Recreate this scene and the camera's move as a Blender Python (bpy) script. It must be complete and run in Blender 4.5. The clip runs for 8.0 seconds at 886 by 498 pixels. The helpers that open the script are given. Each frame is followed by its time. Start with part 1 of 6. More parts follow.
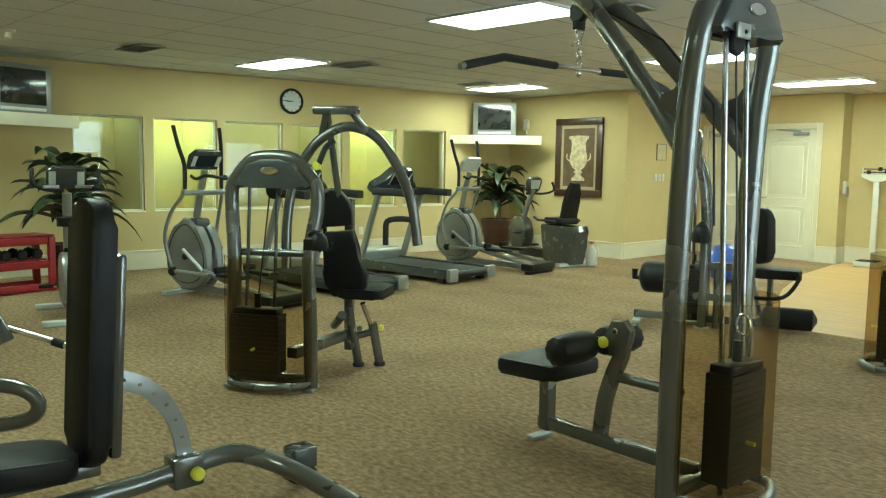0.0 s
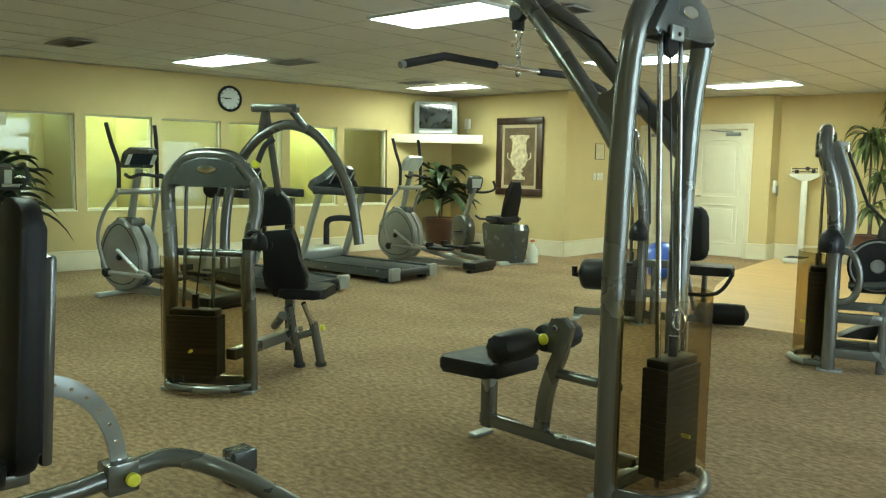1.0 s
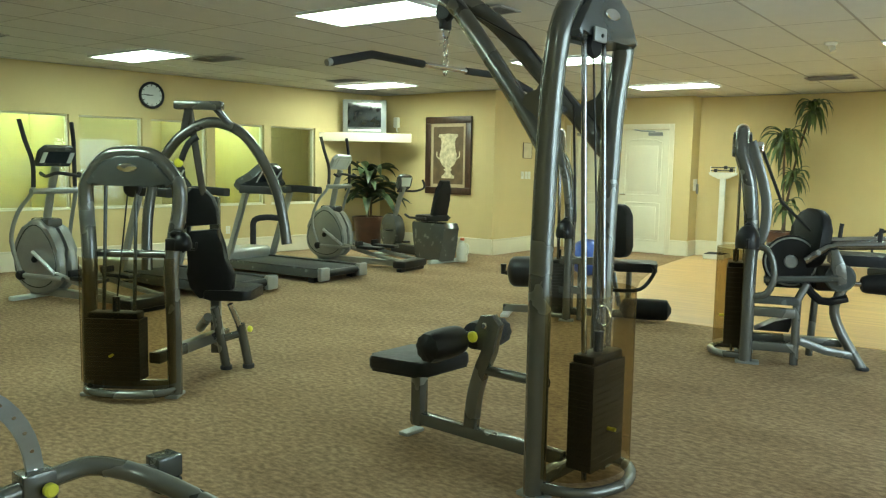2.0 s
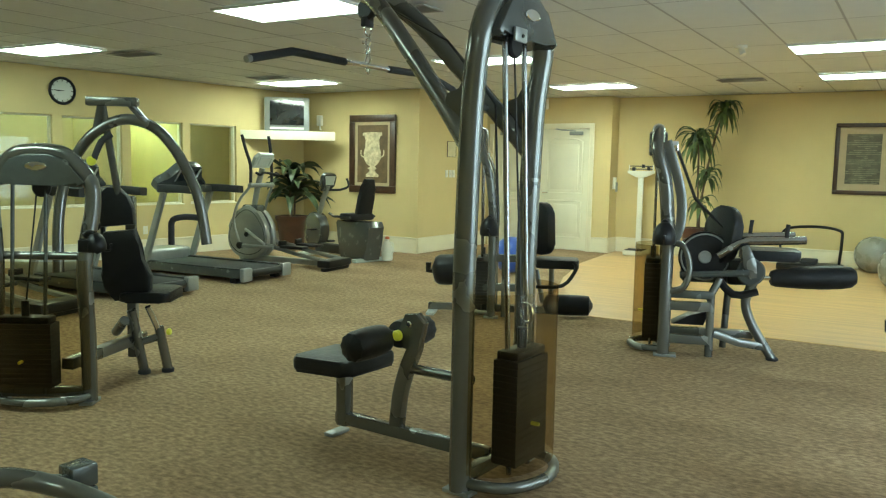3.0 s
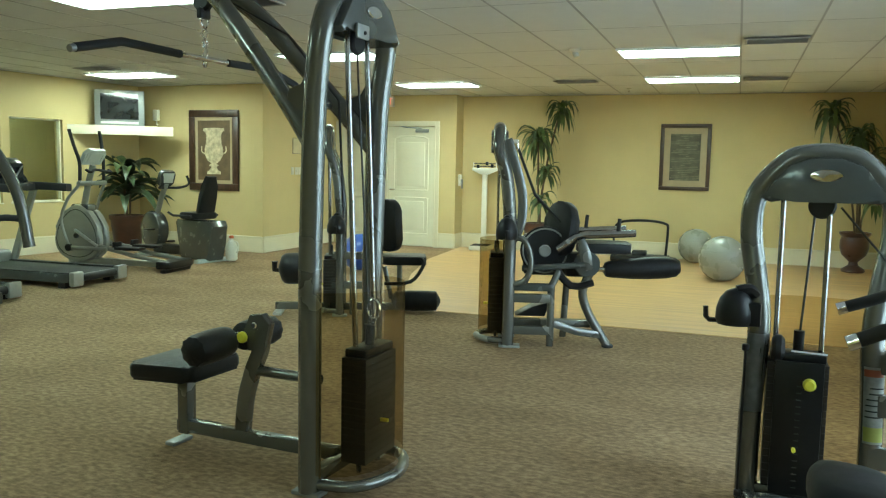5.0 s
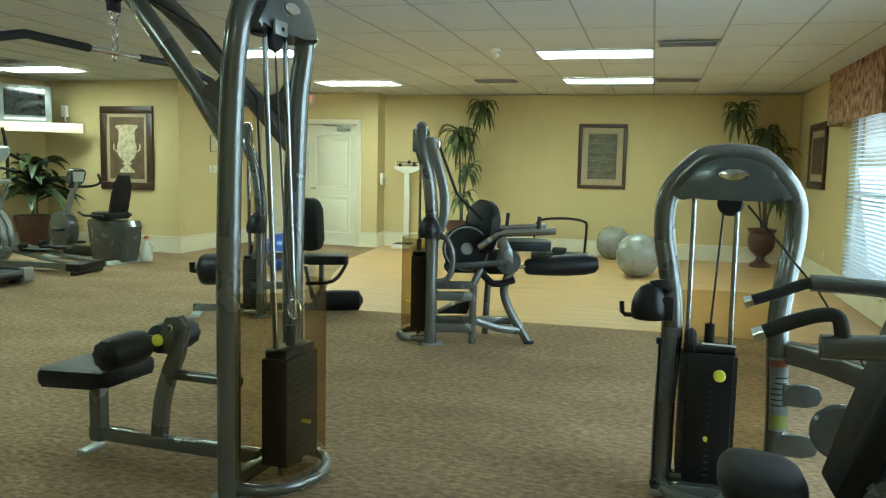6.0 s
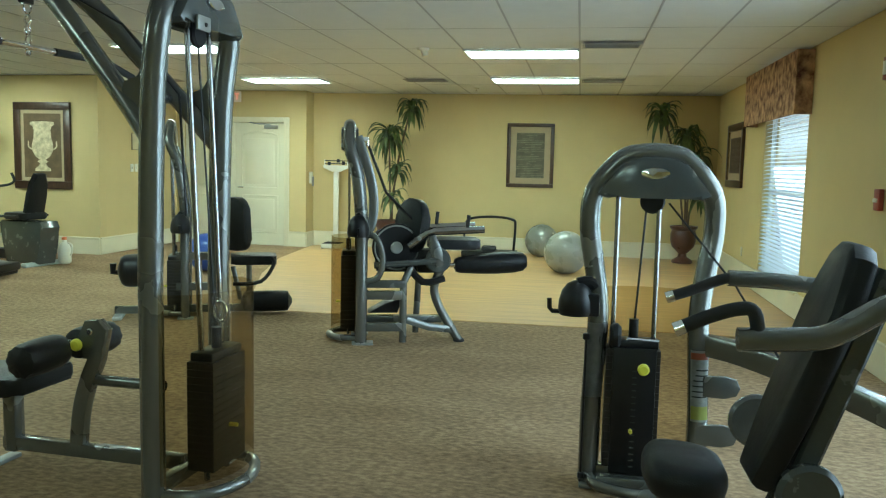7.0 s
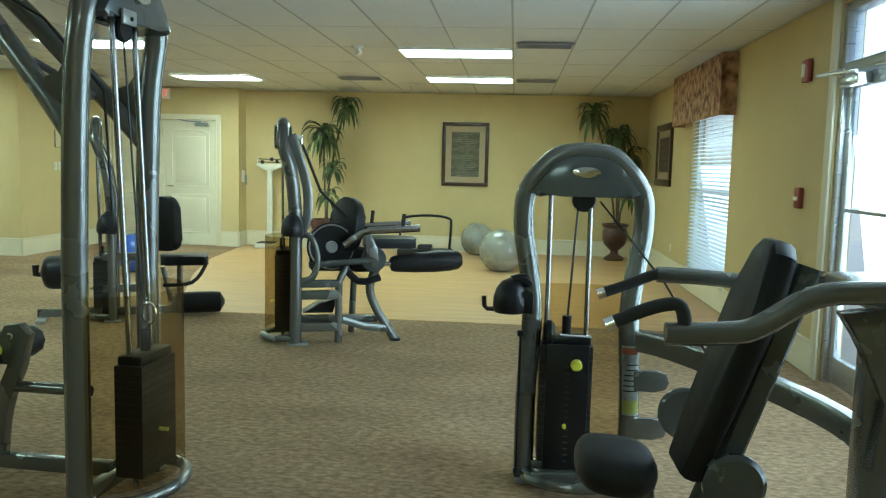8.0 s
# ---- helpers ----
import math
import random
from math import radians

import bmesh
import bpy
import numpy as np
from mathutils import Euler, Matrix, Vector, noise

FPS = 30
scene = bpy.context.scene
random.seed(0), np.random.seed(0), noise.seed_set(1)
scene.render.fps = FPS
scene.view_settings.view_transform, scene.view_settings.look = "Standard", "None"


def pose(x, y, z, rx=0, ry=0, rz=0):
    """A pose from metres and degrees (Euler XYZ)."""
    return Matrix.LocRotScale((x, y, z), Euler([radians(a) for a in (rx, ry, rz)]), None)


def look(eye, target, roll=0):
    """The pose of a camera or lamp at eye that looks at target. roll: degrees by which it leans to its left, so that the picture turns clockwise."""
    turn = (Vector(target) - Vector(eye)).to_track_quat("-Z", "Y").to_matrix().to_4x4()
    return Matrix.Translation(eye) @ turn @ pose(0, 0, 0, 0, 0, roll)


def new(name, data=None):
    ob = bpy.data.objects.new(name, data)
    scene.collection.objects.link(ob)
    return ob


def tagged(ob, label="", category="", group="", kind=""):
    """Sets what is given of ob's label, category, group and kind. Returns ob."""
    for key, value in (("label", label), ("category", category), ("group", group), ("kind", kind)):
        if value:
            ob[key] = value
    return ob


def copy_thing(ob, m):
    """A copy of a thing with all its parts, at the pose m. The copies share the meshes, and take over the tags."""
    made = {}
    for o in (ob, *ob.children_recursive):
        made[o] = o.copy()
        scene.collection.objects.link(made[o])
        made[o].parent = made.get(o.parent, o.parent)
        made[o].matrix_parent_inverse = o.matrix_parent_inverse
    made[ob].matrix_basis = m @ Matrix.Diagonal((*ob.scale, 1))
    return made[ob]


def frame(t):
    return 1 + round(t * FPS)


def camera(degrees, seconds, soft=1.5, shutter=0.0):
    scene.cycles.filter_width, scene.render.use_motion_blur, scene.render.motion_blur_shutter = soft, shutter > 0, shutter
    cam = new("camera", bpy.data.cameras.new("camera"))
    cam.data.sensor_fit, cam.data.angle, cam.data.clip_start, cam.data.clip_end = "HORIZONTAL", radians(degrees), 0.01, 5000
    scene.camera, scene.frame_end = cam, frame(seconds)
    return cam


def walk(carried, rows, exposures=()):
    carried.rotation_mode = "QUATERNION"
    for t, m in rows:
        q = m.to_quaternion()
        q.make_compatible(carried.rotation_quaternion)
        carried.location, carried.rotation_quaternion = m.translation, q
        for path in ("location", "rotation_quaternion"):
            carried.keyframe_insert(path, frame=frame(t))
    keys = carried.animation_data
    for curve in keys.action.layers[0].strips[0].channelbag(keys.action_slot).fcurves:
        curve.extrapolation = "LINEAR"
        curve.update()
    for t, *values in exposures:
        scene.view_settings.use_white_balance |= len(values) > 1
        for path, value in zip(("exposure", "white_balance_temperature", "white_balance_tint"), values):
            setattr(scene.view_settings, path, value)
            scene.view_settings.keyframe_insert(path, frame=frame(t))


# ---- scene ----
cam = camera(57.8, 8.0, soft=1.2)
# seconds, eye x y z, yaw to the left, pitch, lean
ROWS = [
    (0.0, -0.0548, 0.0543, 1.4379, 45.266, -5.870, 0.884),
    (0.5, -0.0527, 0.0564, 1.4379, 43.086, -5.882, 0.982),
    (1.0, -0.0508, 0.0581, 1.4379, 41.133, -5.885, 1.000),
    (1.5, -0.0481, 0.0603, 1.4379, 38.578, -5.887, 1.031),
    (3.0, -0.0395, 0.0663, 1.4379, 30.803, -5.892, 1.072),
    (3.5, -0.0356, 0.0685, 1.4379, 27.476, -5.900, 1.102),
    (4.0, -0.0326, 0.0699, 1.4379, 24.992, -5.887, 1.109),
    (5.5, -0.0229, 0.0737, 1.4379, 17.275, -5.879, 1.193),
    (6.0, -0.0193, 0.0747, 1.4379, 14.517, -5.865, 1.245),
    (6.5, -0.0163, 0.0754, 1.4379, 12.160, -5.862, 1.287),
    (7.0, -0.0128, 0.0761, 1.4379, 9.549, -5.845, 1.307),
    (7.5, -0.0094, 0.0766, 1.4379, 6.990, -5.834, 1.369),
    (8.0, -0.0067, 0.0769, 1.4379, 4.981, -5.828, 1.397),
]


def carried_pose(x, y, z, yaw, pitch, lean):
    a, b = radians(yaw), radians(pitch)
    ahead = Vector((-math.sin(a) * math.cos(b), math.cos(a) * math.cos(b), math.sin(b)))
    return look((x, y, z), Vector((x, y, z)) + ahead, lean)


walk(cam, [(row[0], carried_pose(*row[1:])) for row in ROWS],
     exposures=[(0.0, 0.62, 6420, 10), (4.0, 0.5, 6180, 9.5), (8.0, 0.41, 5720, 9)])

# ---- light ----
world = bpy.data.worlds.new("daylight")
scene.world = world
world.use_nodes = True
wn = world.node_tree
sky = wn.nodes.new("ShaderNodeTexSky")
sky.sky_type, sky.sun_disc = "NISHITA", False
sky.sun_elevation, sky.sun_rotation = radians(52), radians(239)
wn.nodes["Background"].inputs["Strength"].default_value = 0.12
wn.links.new(sky.outputs["Color"], wn.nodes["Background"].inputs["Color"])
sun = new("sun", bpy.data.lights.new("sun", "SUN"))
sun.data.energy, sun.data.angle, sun.data.color = 0.9, radians(12), (1.0, 0.97, 0.92)
sun.matrix_world = look((-20, -12, 30), (0, 0, 0))

LAMP_POWER = 15.5  # radiance of the fluorescent diffusers


def sky_window(name, y, z, w, h, power):
    """The sky's light entering through an opening of the window wall."""
    lamp = new(name, bpy.data.lights.new(name, "AREA"))
    lamp.data.shape, lamp.data.size, lamp.data.size_y = "RECTANGLE", w, h
    lamp.data.energy, lamp.data.color = power, (0.72, 0.95, 1.0)
    lamp.matrix_world = look((2.30, y, z), (-4, y, z - 1.0))


sky_window("sky_light_door", 4.1, 1.3, 3.2, 2.4, 84)
sky_window("sky_light_window", 9.4, 1.3, 1.7, 1.9, 26)
EYE_H, CEIL = 1.438, 2.671


# ---- materials ----
def material(name, colour, rough=0.5, metal=0.0, vary=0.12, scale=8.0, bump=0.0, bump_scale=60.0, fine=0.05, coat=0.0, second=None, stretch=(1, 1, 1), spec=0.5):
    """A surface with broad and fine variation round a base colour."""
    mat = bpy.data.materials.new(name)
    mat.use_nodes = True
    nt = mat.node_tree
    b = nt.nodes["Principled BSDF"]
    b.inputs["Roughness"].default_value, b.inputs["Metallic"].default_value = rough, metal
    b.inputs["Coat Weight"].default_value, b.inputs["Coat Roughness"].default_value = coat, 0.12
    b.inputs["Specular IOR Level"].default_value = spec
    tc = nt.nodes.new("ShaderNodeTexCoord")
    mp = nt.nodes.new("ShaderNodeMapping")
    mp.inputs["Scale"].default_value = stretch
    nt.links.new(tc.outputs["Object"], mp.inputs["Vector"])
    n1, n2 = nt.nodes.new("ShaderNodeTexNoise"), nt.nodes.new("ShaderNodeTexNoise")
    n1.inputs["Scale"].default_value, n1.inputs["Detail"].default_value = scale, 4
    n2.inputs["Scale"].default_value, n2.inputs["Detail"].default_value = bump_scale, 3
    for n in (n1, n2):
        nt.links.new(mp.outputs["Vector"], n.inputs["Vector"])
    ramp = nt.nodes.new("ShaderNodeValToRGB")
    lo = [c * (1 - vary) for c in colour]
    hi = [min(1, c * (1 + vary)) for c in (second or colour)]
    ramp.color_ramp.elements[0].position, ramp.color_ramp.elements[1].position = 0.3, 0.7
    ramp.color_ramp.elements[0].color, ramp.color_ramp.elements[1].color = (*lo, 1), (*hi, 1)
    nt.links.new(n1.outputs["Fac"], ramp.inputs["Fac"])
    mixed = nt.nodes.new("ShaderNodeMix")
    mixed.data_type, mixed.blend_type = "RGBA", "OVERLAY"
    mixed.inputs["Factor"].default_value = fine
    nt.links.new(ramp.outputs["Color"], mixed.inputs["A"])
    nt.links.new(n2.outputs["Fac"], mixed.inputs["B"])
    nt.links.new(mixed.outputs["Result"], b.inputs["Base Color"])
    rr = nt.nodes.new("ShaderNodeMapRange")
    rr.inputs["To Min"].default_value, rr.inputs["To Max"].default_value = max(0.02, rough - 0.08), min(1, rough + 0.08)
    nt.links.new(n1.outputs["Fac"], rr.inputs["Value"])
    nt.links.new(rr.outputs["Result"], b.inputs["Roughness"])
    if bump:
        bp = nt.nodes.new("ShaderNodeBump")
        bp.inputs["Strength"].default_value, bp.inputs["Distance"].default_value = bump, 0.01
        nt.links.new(n2.outputs["Fac"], bp.inputs["Height"])
        nt.links.new(bp.outputs["Normal"], b.inputs["Normal"])
    return mat


def carpet_material():
    """Brown loop carpet with a flecked, slightly woven pattern."""
    mat = bpy.data.materials.new("carpet")
    mat.use_nodes = True
    nt = mat.node_tree
    b = nt.nodes["Principled BSDF"]
    b.inputs["Roughness"].default_value = 0.95
    b.inputs["Specular IOR Level"].default_value = 0.15
    tc = nt.nodes.new("ShaderNodeTexCoord")
    mp = nt.nodes.new("ShaderNodeMapping")
    mp.inputs["Scale"].default_value = (1.0, 1.7, 1.0)
    mp.inputs["Rotation"].default_value = (0, 0, radians(8))
    nt.links.new(tc.outputs["Object"], mp.inputs["Vector"])
    fleck = nt.nodes.new("ShaderNodeTexNoise")
    fleck.inputs["Scale"].default_value, fleck.inputs["Detail"].default_value, fleck.inputs["Roughness"].default_value = 21, 3, 0.6
    broad = nt.nodes.new("ShaderNodeTexNoise")
    broad.inputs["Scale"].default_value, broad.inputs["Detail"].default_value = 1.1, 3
    pile = nt.nodes.new("ShaderNodeTexVoronoi")
    pile.inputs["Scale"].default_value = 150
    for n in (fleck, broad, pile):
        nt.links.new(mp.outputs["Vector"], n.inputs["Vector"])
    ramp = nt.nodes.new("ShaderNodeValToRGB")
    e = ramp.color_ramp.elements
    e[0].position, e[0].color = 0.34, (0.2, 0.13, 0.073, 1)
    e[1].position, e[1].color = 0.66, (0.39, 0.266, 0.152, 1)
    mid = ramp.color_ramp.elements.new(0.5)
    mid.color = (0.292, 0.196, 0.11, 1)
    nt.links.new(fleck.outputs["Fac"], ramp.inputs["Fac"])
    m1 = nt.nodes.new("ShaderNodeMix")
    m1.data_type, m1.blend_type = "RGBA", "SOFT_LIGHT"
    m1.inputs["Factor"].default_value = 0.5
    nt.links.new(ramp.outputs["Color"], m1.inputs["A"])
    nt.links.new(broad.outputs["Fac"], m1.inputs["B"])
    nt.links.new(m1.outputs["Result"], b.inputs["Base Color"])
    bp = nt.nodes.new("ShaderNodeBump")
    bp.inputs["Strength"].default_value, bp.inputs["Distance"].default_value = 0.35, 0.006
    nt.links.new(pile.outputs["Distance"], bp.inputs["Height"])
    nt.links.new(bp.outputs["Normal"], b.inputs["Normal"])
    return mat


def glow(name, colour, strength):
    mat = bpy.data.materials.new(name)
    mat.use_nodes = True
    b = mat.node_tree.nodes["Principled BSDF"]
    b.inputs["Base Color"].default_value = (0.8, 0.8, 0.8, 1)
    b.inputs["Emission Color"].default_value, b.inputs["Emission Strength"].default_value = (*colour, 1), strength
    return mat


def clear(name, colour, rough=0.02, alpha=1.0):
    mat = bpy.data.materials.new(name)
    mat.use_nodes = True
    b = mat.node_tree.nodes["Principled BSDF"]
    b.inputs["Base Color"].default_value = (*colour, 1)
    b.inputs["Transmission Weight"].default_value, b.inputs["Roughness"].default_value, b.inputs["IOR"].default_value = 1.0, rough, 1.45
    return mat


def amber_shield():
    """Tinted clear plastic: part see-through, part glossy."""
    mat = bpy.data.materials.new("amber plastic")
    mat.use_nodes = True
    nt = mat.node_tree
    out = nt.nodes["Material Output"]
    nt.nodes.remove(nt.nodes["Principled BSDF"])
    see, gloss, mix, fr, low = (nt.nodes.new("ShaderNode" + n) for n in ("BsdfTransparent", "BsdfGlossy", "MixShader", "LayerWeight", "Math"))
    see.inputs["Color"].default_value = (0.70, 0.61, 0.42, 1)
    gloss.inputs["Roughness"].default_value = 0.2
    fr.inputs["Blend"].default_value = 0.25
    low.operation = "MULTIPLY"
    low.inputs[1].default_value = 0.34
    nt.links.new(fr.outputs["Facing"], low.inputs[0])
    nt.links.new(low.outputs["Value"], mix.inputs["Fac"])
    nt.links.new(see.outputs["BSDF"], mix.inputs[1])
    nt.links.new(gloss.outputs["BSDF"], mix.inputs[2])
    nt.links.new(mix.outputs["Shader"], out.inputs["Surface"])
    return mat


WALL = material("tan wall paint", (0.60, 0.475, 0.225), 0.75, vary=0.04, scale=1.6, bump=0.12, bump_scale=120, fine=0.04)
TRIM = material("cream trim paint", (0.74, 0.68, 0.50), 0.45, vary=0.03, scale=3, fine=0.03)
DOORPAINT = material("cream door paint", (0.76, 0.72, 0.55), 0.4, vary=0.03, scale=3, fine=0.03)
TILE = material("mineral ceiling tile", (0.68, 0.68, 0.66), 0.9, vary=0.02, scale=6, bump=0.3, bump_scale=150, fine=0.1)
# grid bars darkened: the shade of the gaps beside them is in this colour
GRIDMETAL = material("ceiling grid with gap shade", (0.37, 0.36, 0.35), 0.5, vary=0.03)
VENTMETAL = material("grey vent metal", (0.36, 0.35, 0.33), 0.5, vary=0.05)
CARPET = carpet_material()
WOODFLOOR = material("orange wood floor", (0.52, 0.31, 0.13), 0.42, vary=0.14, scale=3.0, bump=0.03, bump_scale=40, fine=0.14, second=(0.56, 0.345, 0.15), stretch=(0.35, 5, 1))
LAMPGLOW = glow("lamp diffuser", (0.72, 1.0, 0.80), LAMP_POWER)
LAMPFRAME = material("white lamp frame", (0.72, 0.72, 0.70), 0.4, vary=0.03)
FRAME = material("silver grey powder coat", (0.145, 0.148, 0.136), 0.26, metal=0.58, vary=0.02, scale=2, fine=0.02, coat=0.6)
STEEL = material("polished guide rod steel", (0.36, 0.365, 0.38), 0.2, metal=1.0, vary=0.05)
CHROME = material("chrome", (0.75, 0.76, 0.78), 0.10, metal=1.0, vary=0.04)
VINYL = material("black vinyl", (0.007, 0.007, 0.008), 0.46, vary=0.25, scale=20, bump=0.18, bump_scale=260, fine=0.1, spec=0.3)
BLACK = material("black plastic", (0.007, 0.007, 0.008), 0.38, vary=0.2, scale=20, fine=0.1, spec=0.35)
STACK = material("black weight plates", (0.02, 0.016, 0.0135), 0.7, vary=0.3, scale=10, fine=0.1)
RUBBER = material("black rubber", (0.02, 0.02, 0.021), 0.75, vary=0.2, bump=0.2, bump_scale=200)
SHROUD = material("dark grey shroud plastic", (0.075, 0.083, 0.08), 0.25, metal=0.25, vary=0.08, scale=10, fine=0.06, coat=0.5)
SILVER = material("silver plastic", (0.30, 0.31, 0.295), 0.32, metal=0.5, vary=0.05, scale=12, fine=0.06, coat=0.2)
YELLOW = material("yellow plastic", (0.75, 0.72, 0.06), 0.4, vary=0.06)
AMBER = amber_shield()
GLASS = clear("window glass", (0.95, 0.98, 0.97))
WHITE = material("white enamel", (0.74, 0.72, 0.62), 0.35, vary=0.03)
DARKWOOD = material("dark wood frame", (0.055, 0.026, 0.014), 0.35, vary=0.3, scale=9, fine=0.15, stretch=(6, 1, 1))
GILT = material("dull gilt wood", (0.22, 0.15, 0.065), 0.4, metal=0.25, vary=0.2, scale=12)
MATBOARD = material("taupe mat board", (0.44, 0.34, 0.21), 0.85, vary=0.05)
ALU = material("brushed aluminium", (0.62, 0.65, 0.68), 0.3, metal=0.9, vary=0.06, stretch=(1, 1, 12))


# ---- shaping helpers ----
def part(name, bm, mat, parent=None, label="", smooth=True, at=None):
    me = bpy.data.meshes.new(name)
    bm.normal_update()
    bm.to_mesh(me)
    bm.free()
    for m in (mat if isinstance(mat, (list, tuple)) else [mat]):
        me.materials.append(m)
    if smooth:
        me.polygons.foreach_set("use_smooth", [True] * len(me.polygons))
        me.set_sharp_from_angle(angle=radians(38))
    ob = new(name, me)
    if parent is not None:
        ob.parent = parent
    if at is not None:
        ob.matrix_basis = at
    if label:
        ob["label"] = label
    return ob


def thing(name, label, category, m, group="", kind=""):
    ob = new(name)
    ob.matrix_basis = m
    return tagged(ob, label, category, group, kind)


def box(bm, x0, x1, y0, y1, z0, z1, bevel=0.0, m=None, seg=2):
    got = bmesh.ops.create_cube(bm, size=1.0)
    vs = got["verts"]
    for v in vs:
        v.co = Vector(((x0 + x1) / 2 + v.co.x * (x1 - x0), (y0 + y1) / 2 + v.co.y * (y1 - y0), (z0 + z1) / 2 + v.co.z * (z1 - z0)))
    if bevel:
        es = list({e for v in vs for e in v.link_edges})
        r = bmesh.ops.bevel(bm, geom=es, offset=bevel, segments=seg, profile=0.5, affect="EDGES", clamp_overlap=True)
        vs = list({v for v in vs if v.is_valid} | set(r["verts"]))
    if m is not None:
        bmesh.ops.transform(bm, matrix=m, verts=vs)
    return vs


def boxed(x0, x1, y0, y1, z0, z1, bevel=0.0, m=None, seg=2):
    bm = bmesh.new()
    box(bm, x0, x1, y0, y1, z0, z1, bevel, m, seg)
    return bm


def smooth_path(pts, steps=5, closed=False):
    """Catmull-Rom through the points."""
    pts = [Vector(p) for p in pts]
    n, out = len(pts), []
    if n < 3:
        return pts
    for i in range(n if closed else n - 1):
        if closed:
            p0, p1, p2, p3 = (pts[(i + k) % n] for k in (-1, 0, 1, 2))
        else:
            p0, p1, p2, p3 = pts[max(i - 1, 0)], pts[i], pts[i + 1], pts[min(i + 2, n - 1)]
        for s in range(steps):
            t = s / steps
            out.append(0.5 * (2 * p1 + (p2 - p0) * t + (2 * p0 - 5 * p1 + 4 * p2 - p3) * t * t + (3 * p1 - p0 - 3 * p2 + p3) * t ** 3))
    if not closed:
        out.append(pts[-1])
    return out


def tube(bm, pts, r, seg=10, closed=False, flat=1.0, curve=0, cap=True, taper=None, square=False):
    """A tube along the points; flat scales the section across; curve smooths the path with that many steps a span."""
    pts = smooth_path(pts, curve, closed) if curve else [Vector(p) for p in pts]
    n = len(pts)
    rings, side = [], None
    for i, p in enumerate(pts):
        a = pts[(i - 1) % n] if closed or i else pts[0]
        b = pts[(i + 1) % n] if closed or i < n - 1 else pts[-1]
        t = (b - a).normalized() if (b - a).length > 1e-9 else Vector((0, 0, 1))
        if side is None:
            side = t.cross(Vector((0, 0, 1)))
            if side.length < 1e-3:
                side = t.cross(Vector((0, 1, 0)))
        side = (side - t * side.dot(t)).normalized()
        up = t.cross(side)
        k = r * (taper(i / max(n - 1, 1)) if taper else 1)
        ring = []
        for j in range(seg):
            c, s = math.cos(2 * math.pi * (j + 0.5) / seg), math.sin(2 * math.pi * (j + 0.5) / seg)
            if square:
                q = 0.35
                c, s = math.copysign(abs(c) ** q, c), math.copysign(abs(s) ** q, s)
            ring.append(bm.verts.new(p + side * (c * k * flat) + up * (s * k)))
        rings.append(ring)
    m = n if closed else n - 1
    for i in range(m):
        a, b = rings[i], rings[(i + 1) % n]
        for j in range(seg):
            bm.faces.new((a[j], a[(j + 1) % seg], b[(j + 1) % seg], b[j]))
    if cap and not closed:
        bm.faces.new(rings[0][::-1])
        bm.faces.new(rings[-1])
    return bm


def tubed(pts, r, **k):
    return tube(bmesh.new(), pts, r, **k)


def lathe(bm, profile, seg=20, m=None):
    """Turns (radius, height) pairs round z."""
    rings = []
    for rad, z in profile:
        rings.append([bm.verts.new((rad * math.cos(2 * math.pi * j / seg), rad * math.sin(2 * math.pi * j / seg), z)) for j in range(seg)])
    for a, b in zip(rings, rings[1:]):
        for j in range(seg):
            bm.faces.new((a[j], a[(j + 1) % seg], b[(j + 1) % seg], b[j]))
    bm.faces.new(rings[0][::-1])
    bm.faces.new(rings[-1])
    if m is not None:
        bmesh.ops.transform(bm, matrix=m, verts=[v for ring in rings for v in ring])
    return bm


def disc(c, axis, r, depth, seg=24, bevel=0.15):
    """A wheel-like disc about c with rounded rims."""
    bm = bmesh.new()
    e = min(bevel * depth * 2, r * 0.3)
    lathe(bm, [(r - e, -depth / 2), (r, -depth / 2 + e), (r, depth / 2 - e), (r - e, depth / 2)], seg,
          Matrix.Translation(c) @ Vector(axis).to_track_quat("Z", "Y").to_matrix().to_4x4())
    return bm


def roll(p, q, r, seg=18, swell=0.0):
    """A round pad from p to q with domed ends and a slightly swollen middle."""
    p, q = Vector(p), Vector(q)
    d = (q - p).length
    prof = []
    for i in range(13):
        u = i / 12
        e = min(u, 1 - u) * d
        k = math.sqrt(max(0.0, 1 - (1 - min(1, e / (r * 0.55))) ** 2)) if e < r * 0.55 else 1
        prof.append((max(0.004, r * (0.25 + 0.75 * k) * (1 + swell * math.sin(math.pi * u))), u * d))
    bm = bmesh.new()
    lathe(bm, prof, seg, Matrix.Translation(p) @ (q - p).to_track_quat("Z", "Y").to_matrix().to_4x4())
    return bm


def outline_prism(bm, pts, depth, m=None, bevel=0.0):
    """A flat outline in x and z, thickened along y, centred."""
    a = [bm.verts.new((x, -depth / 2, z)) for x, z in pts]
    b = [bm.verts.new((x, depth / 2, z)) for x, z in pts]
    n = len(pts)
    f1, f2 = bm.faces.new(a), bm.faces.new(b[::-1])
    for i in range(n):
        bm.faces.new((a[(i + 1) % n], a[i], b[i], b[(i + 1) % n]))
    if bevel:
        r = bmesh.ops.bevel(bm, geom=list(f1.edges) + list(f2.edges), offset=bevel, segments=2, profile=0.5, affect="EDGES", clamp_overlap=True)
        vs = list({v for v in a + b if v.is_valid} | set(r["verts"]))
    else:
        vs = a + b
    if m is not None:
        bmesh.ops.transform(bm, matrix=m, verts=vs)
    return bm


def prism(pts, depth, m=None, bevel=0.0):
    return outline_prism(bmesh.new(), pts, depth, m, bevel)


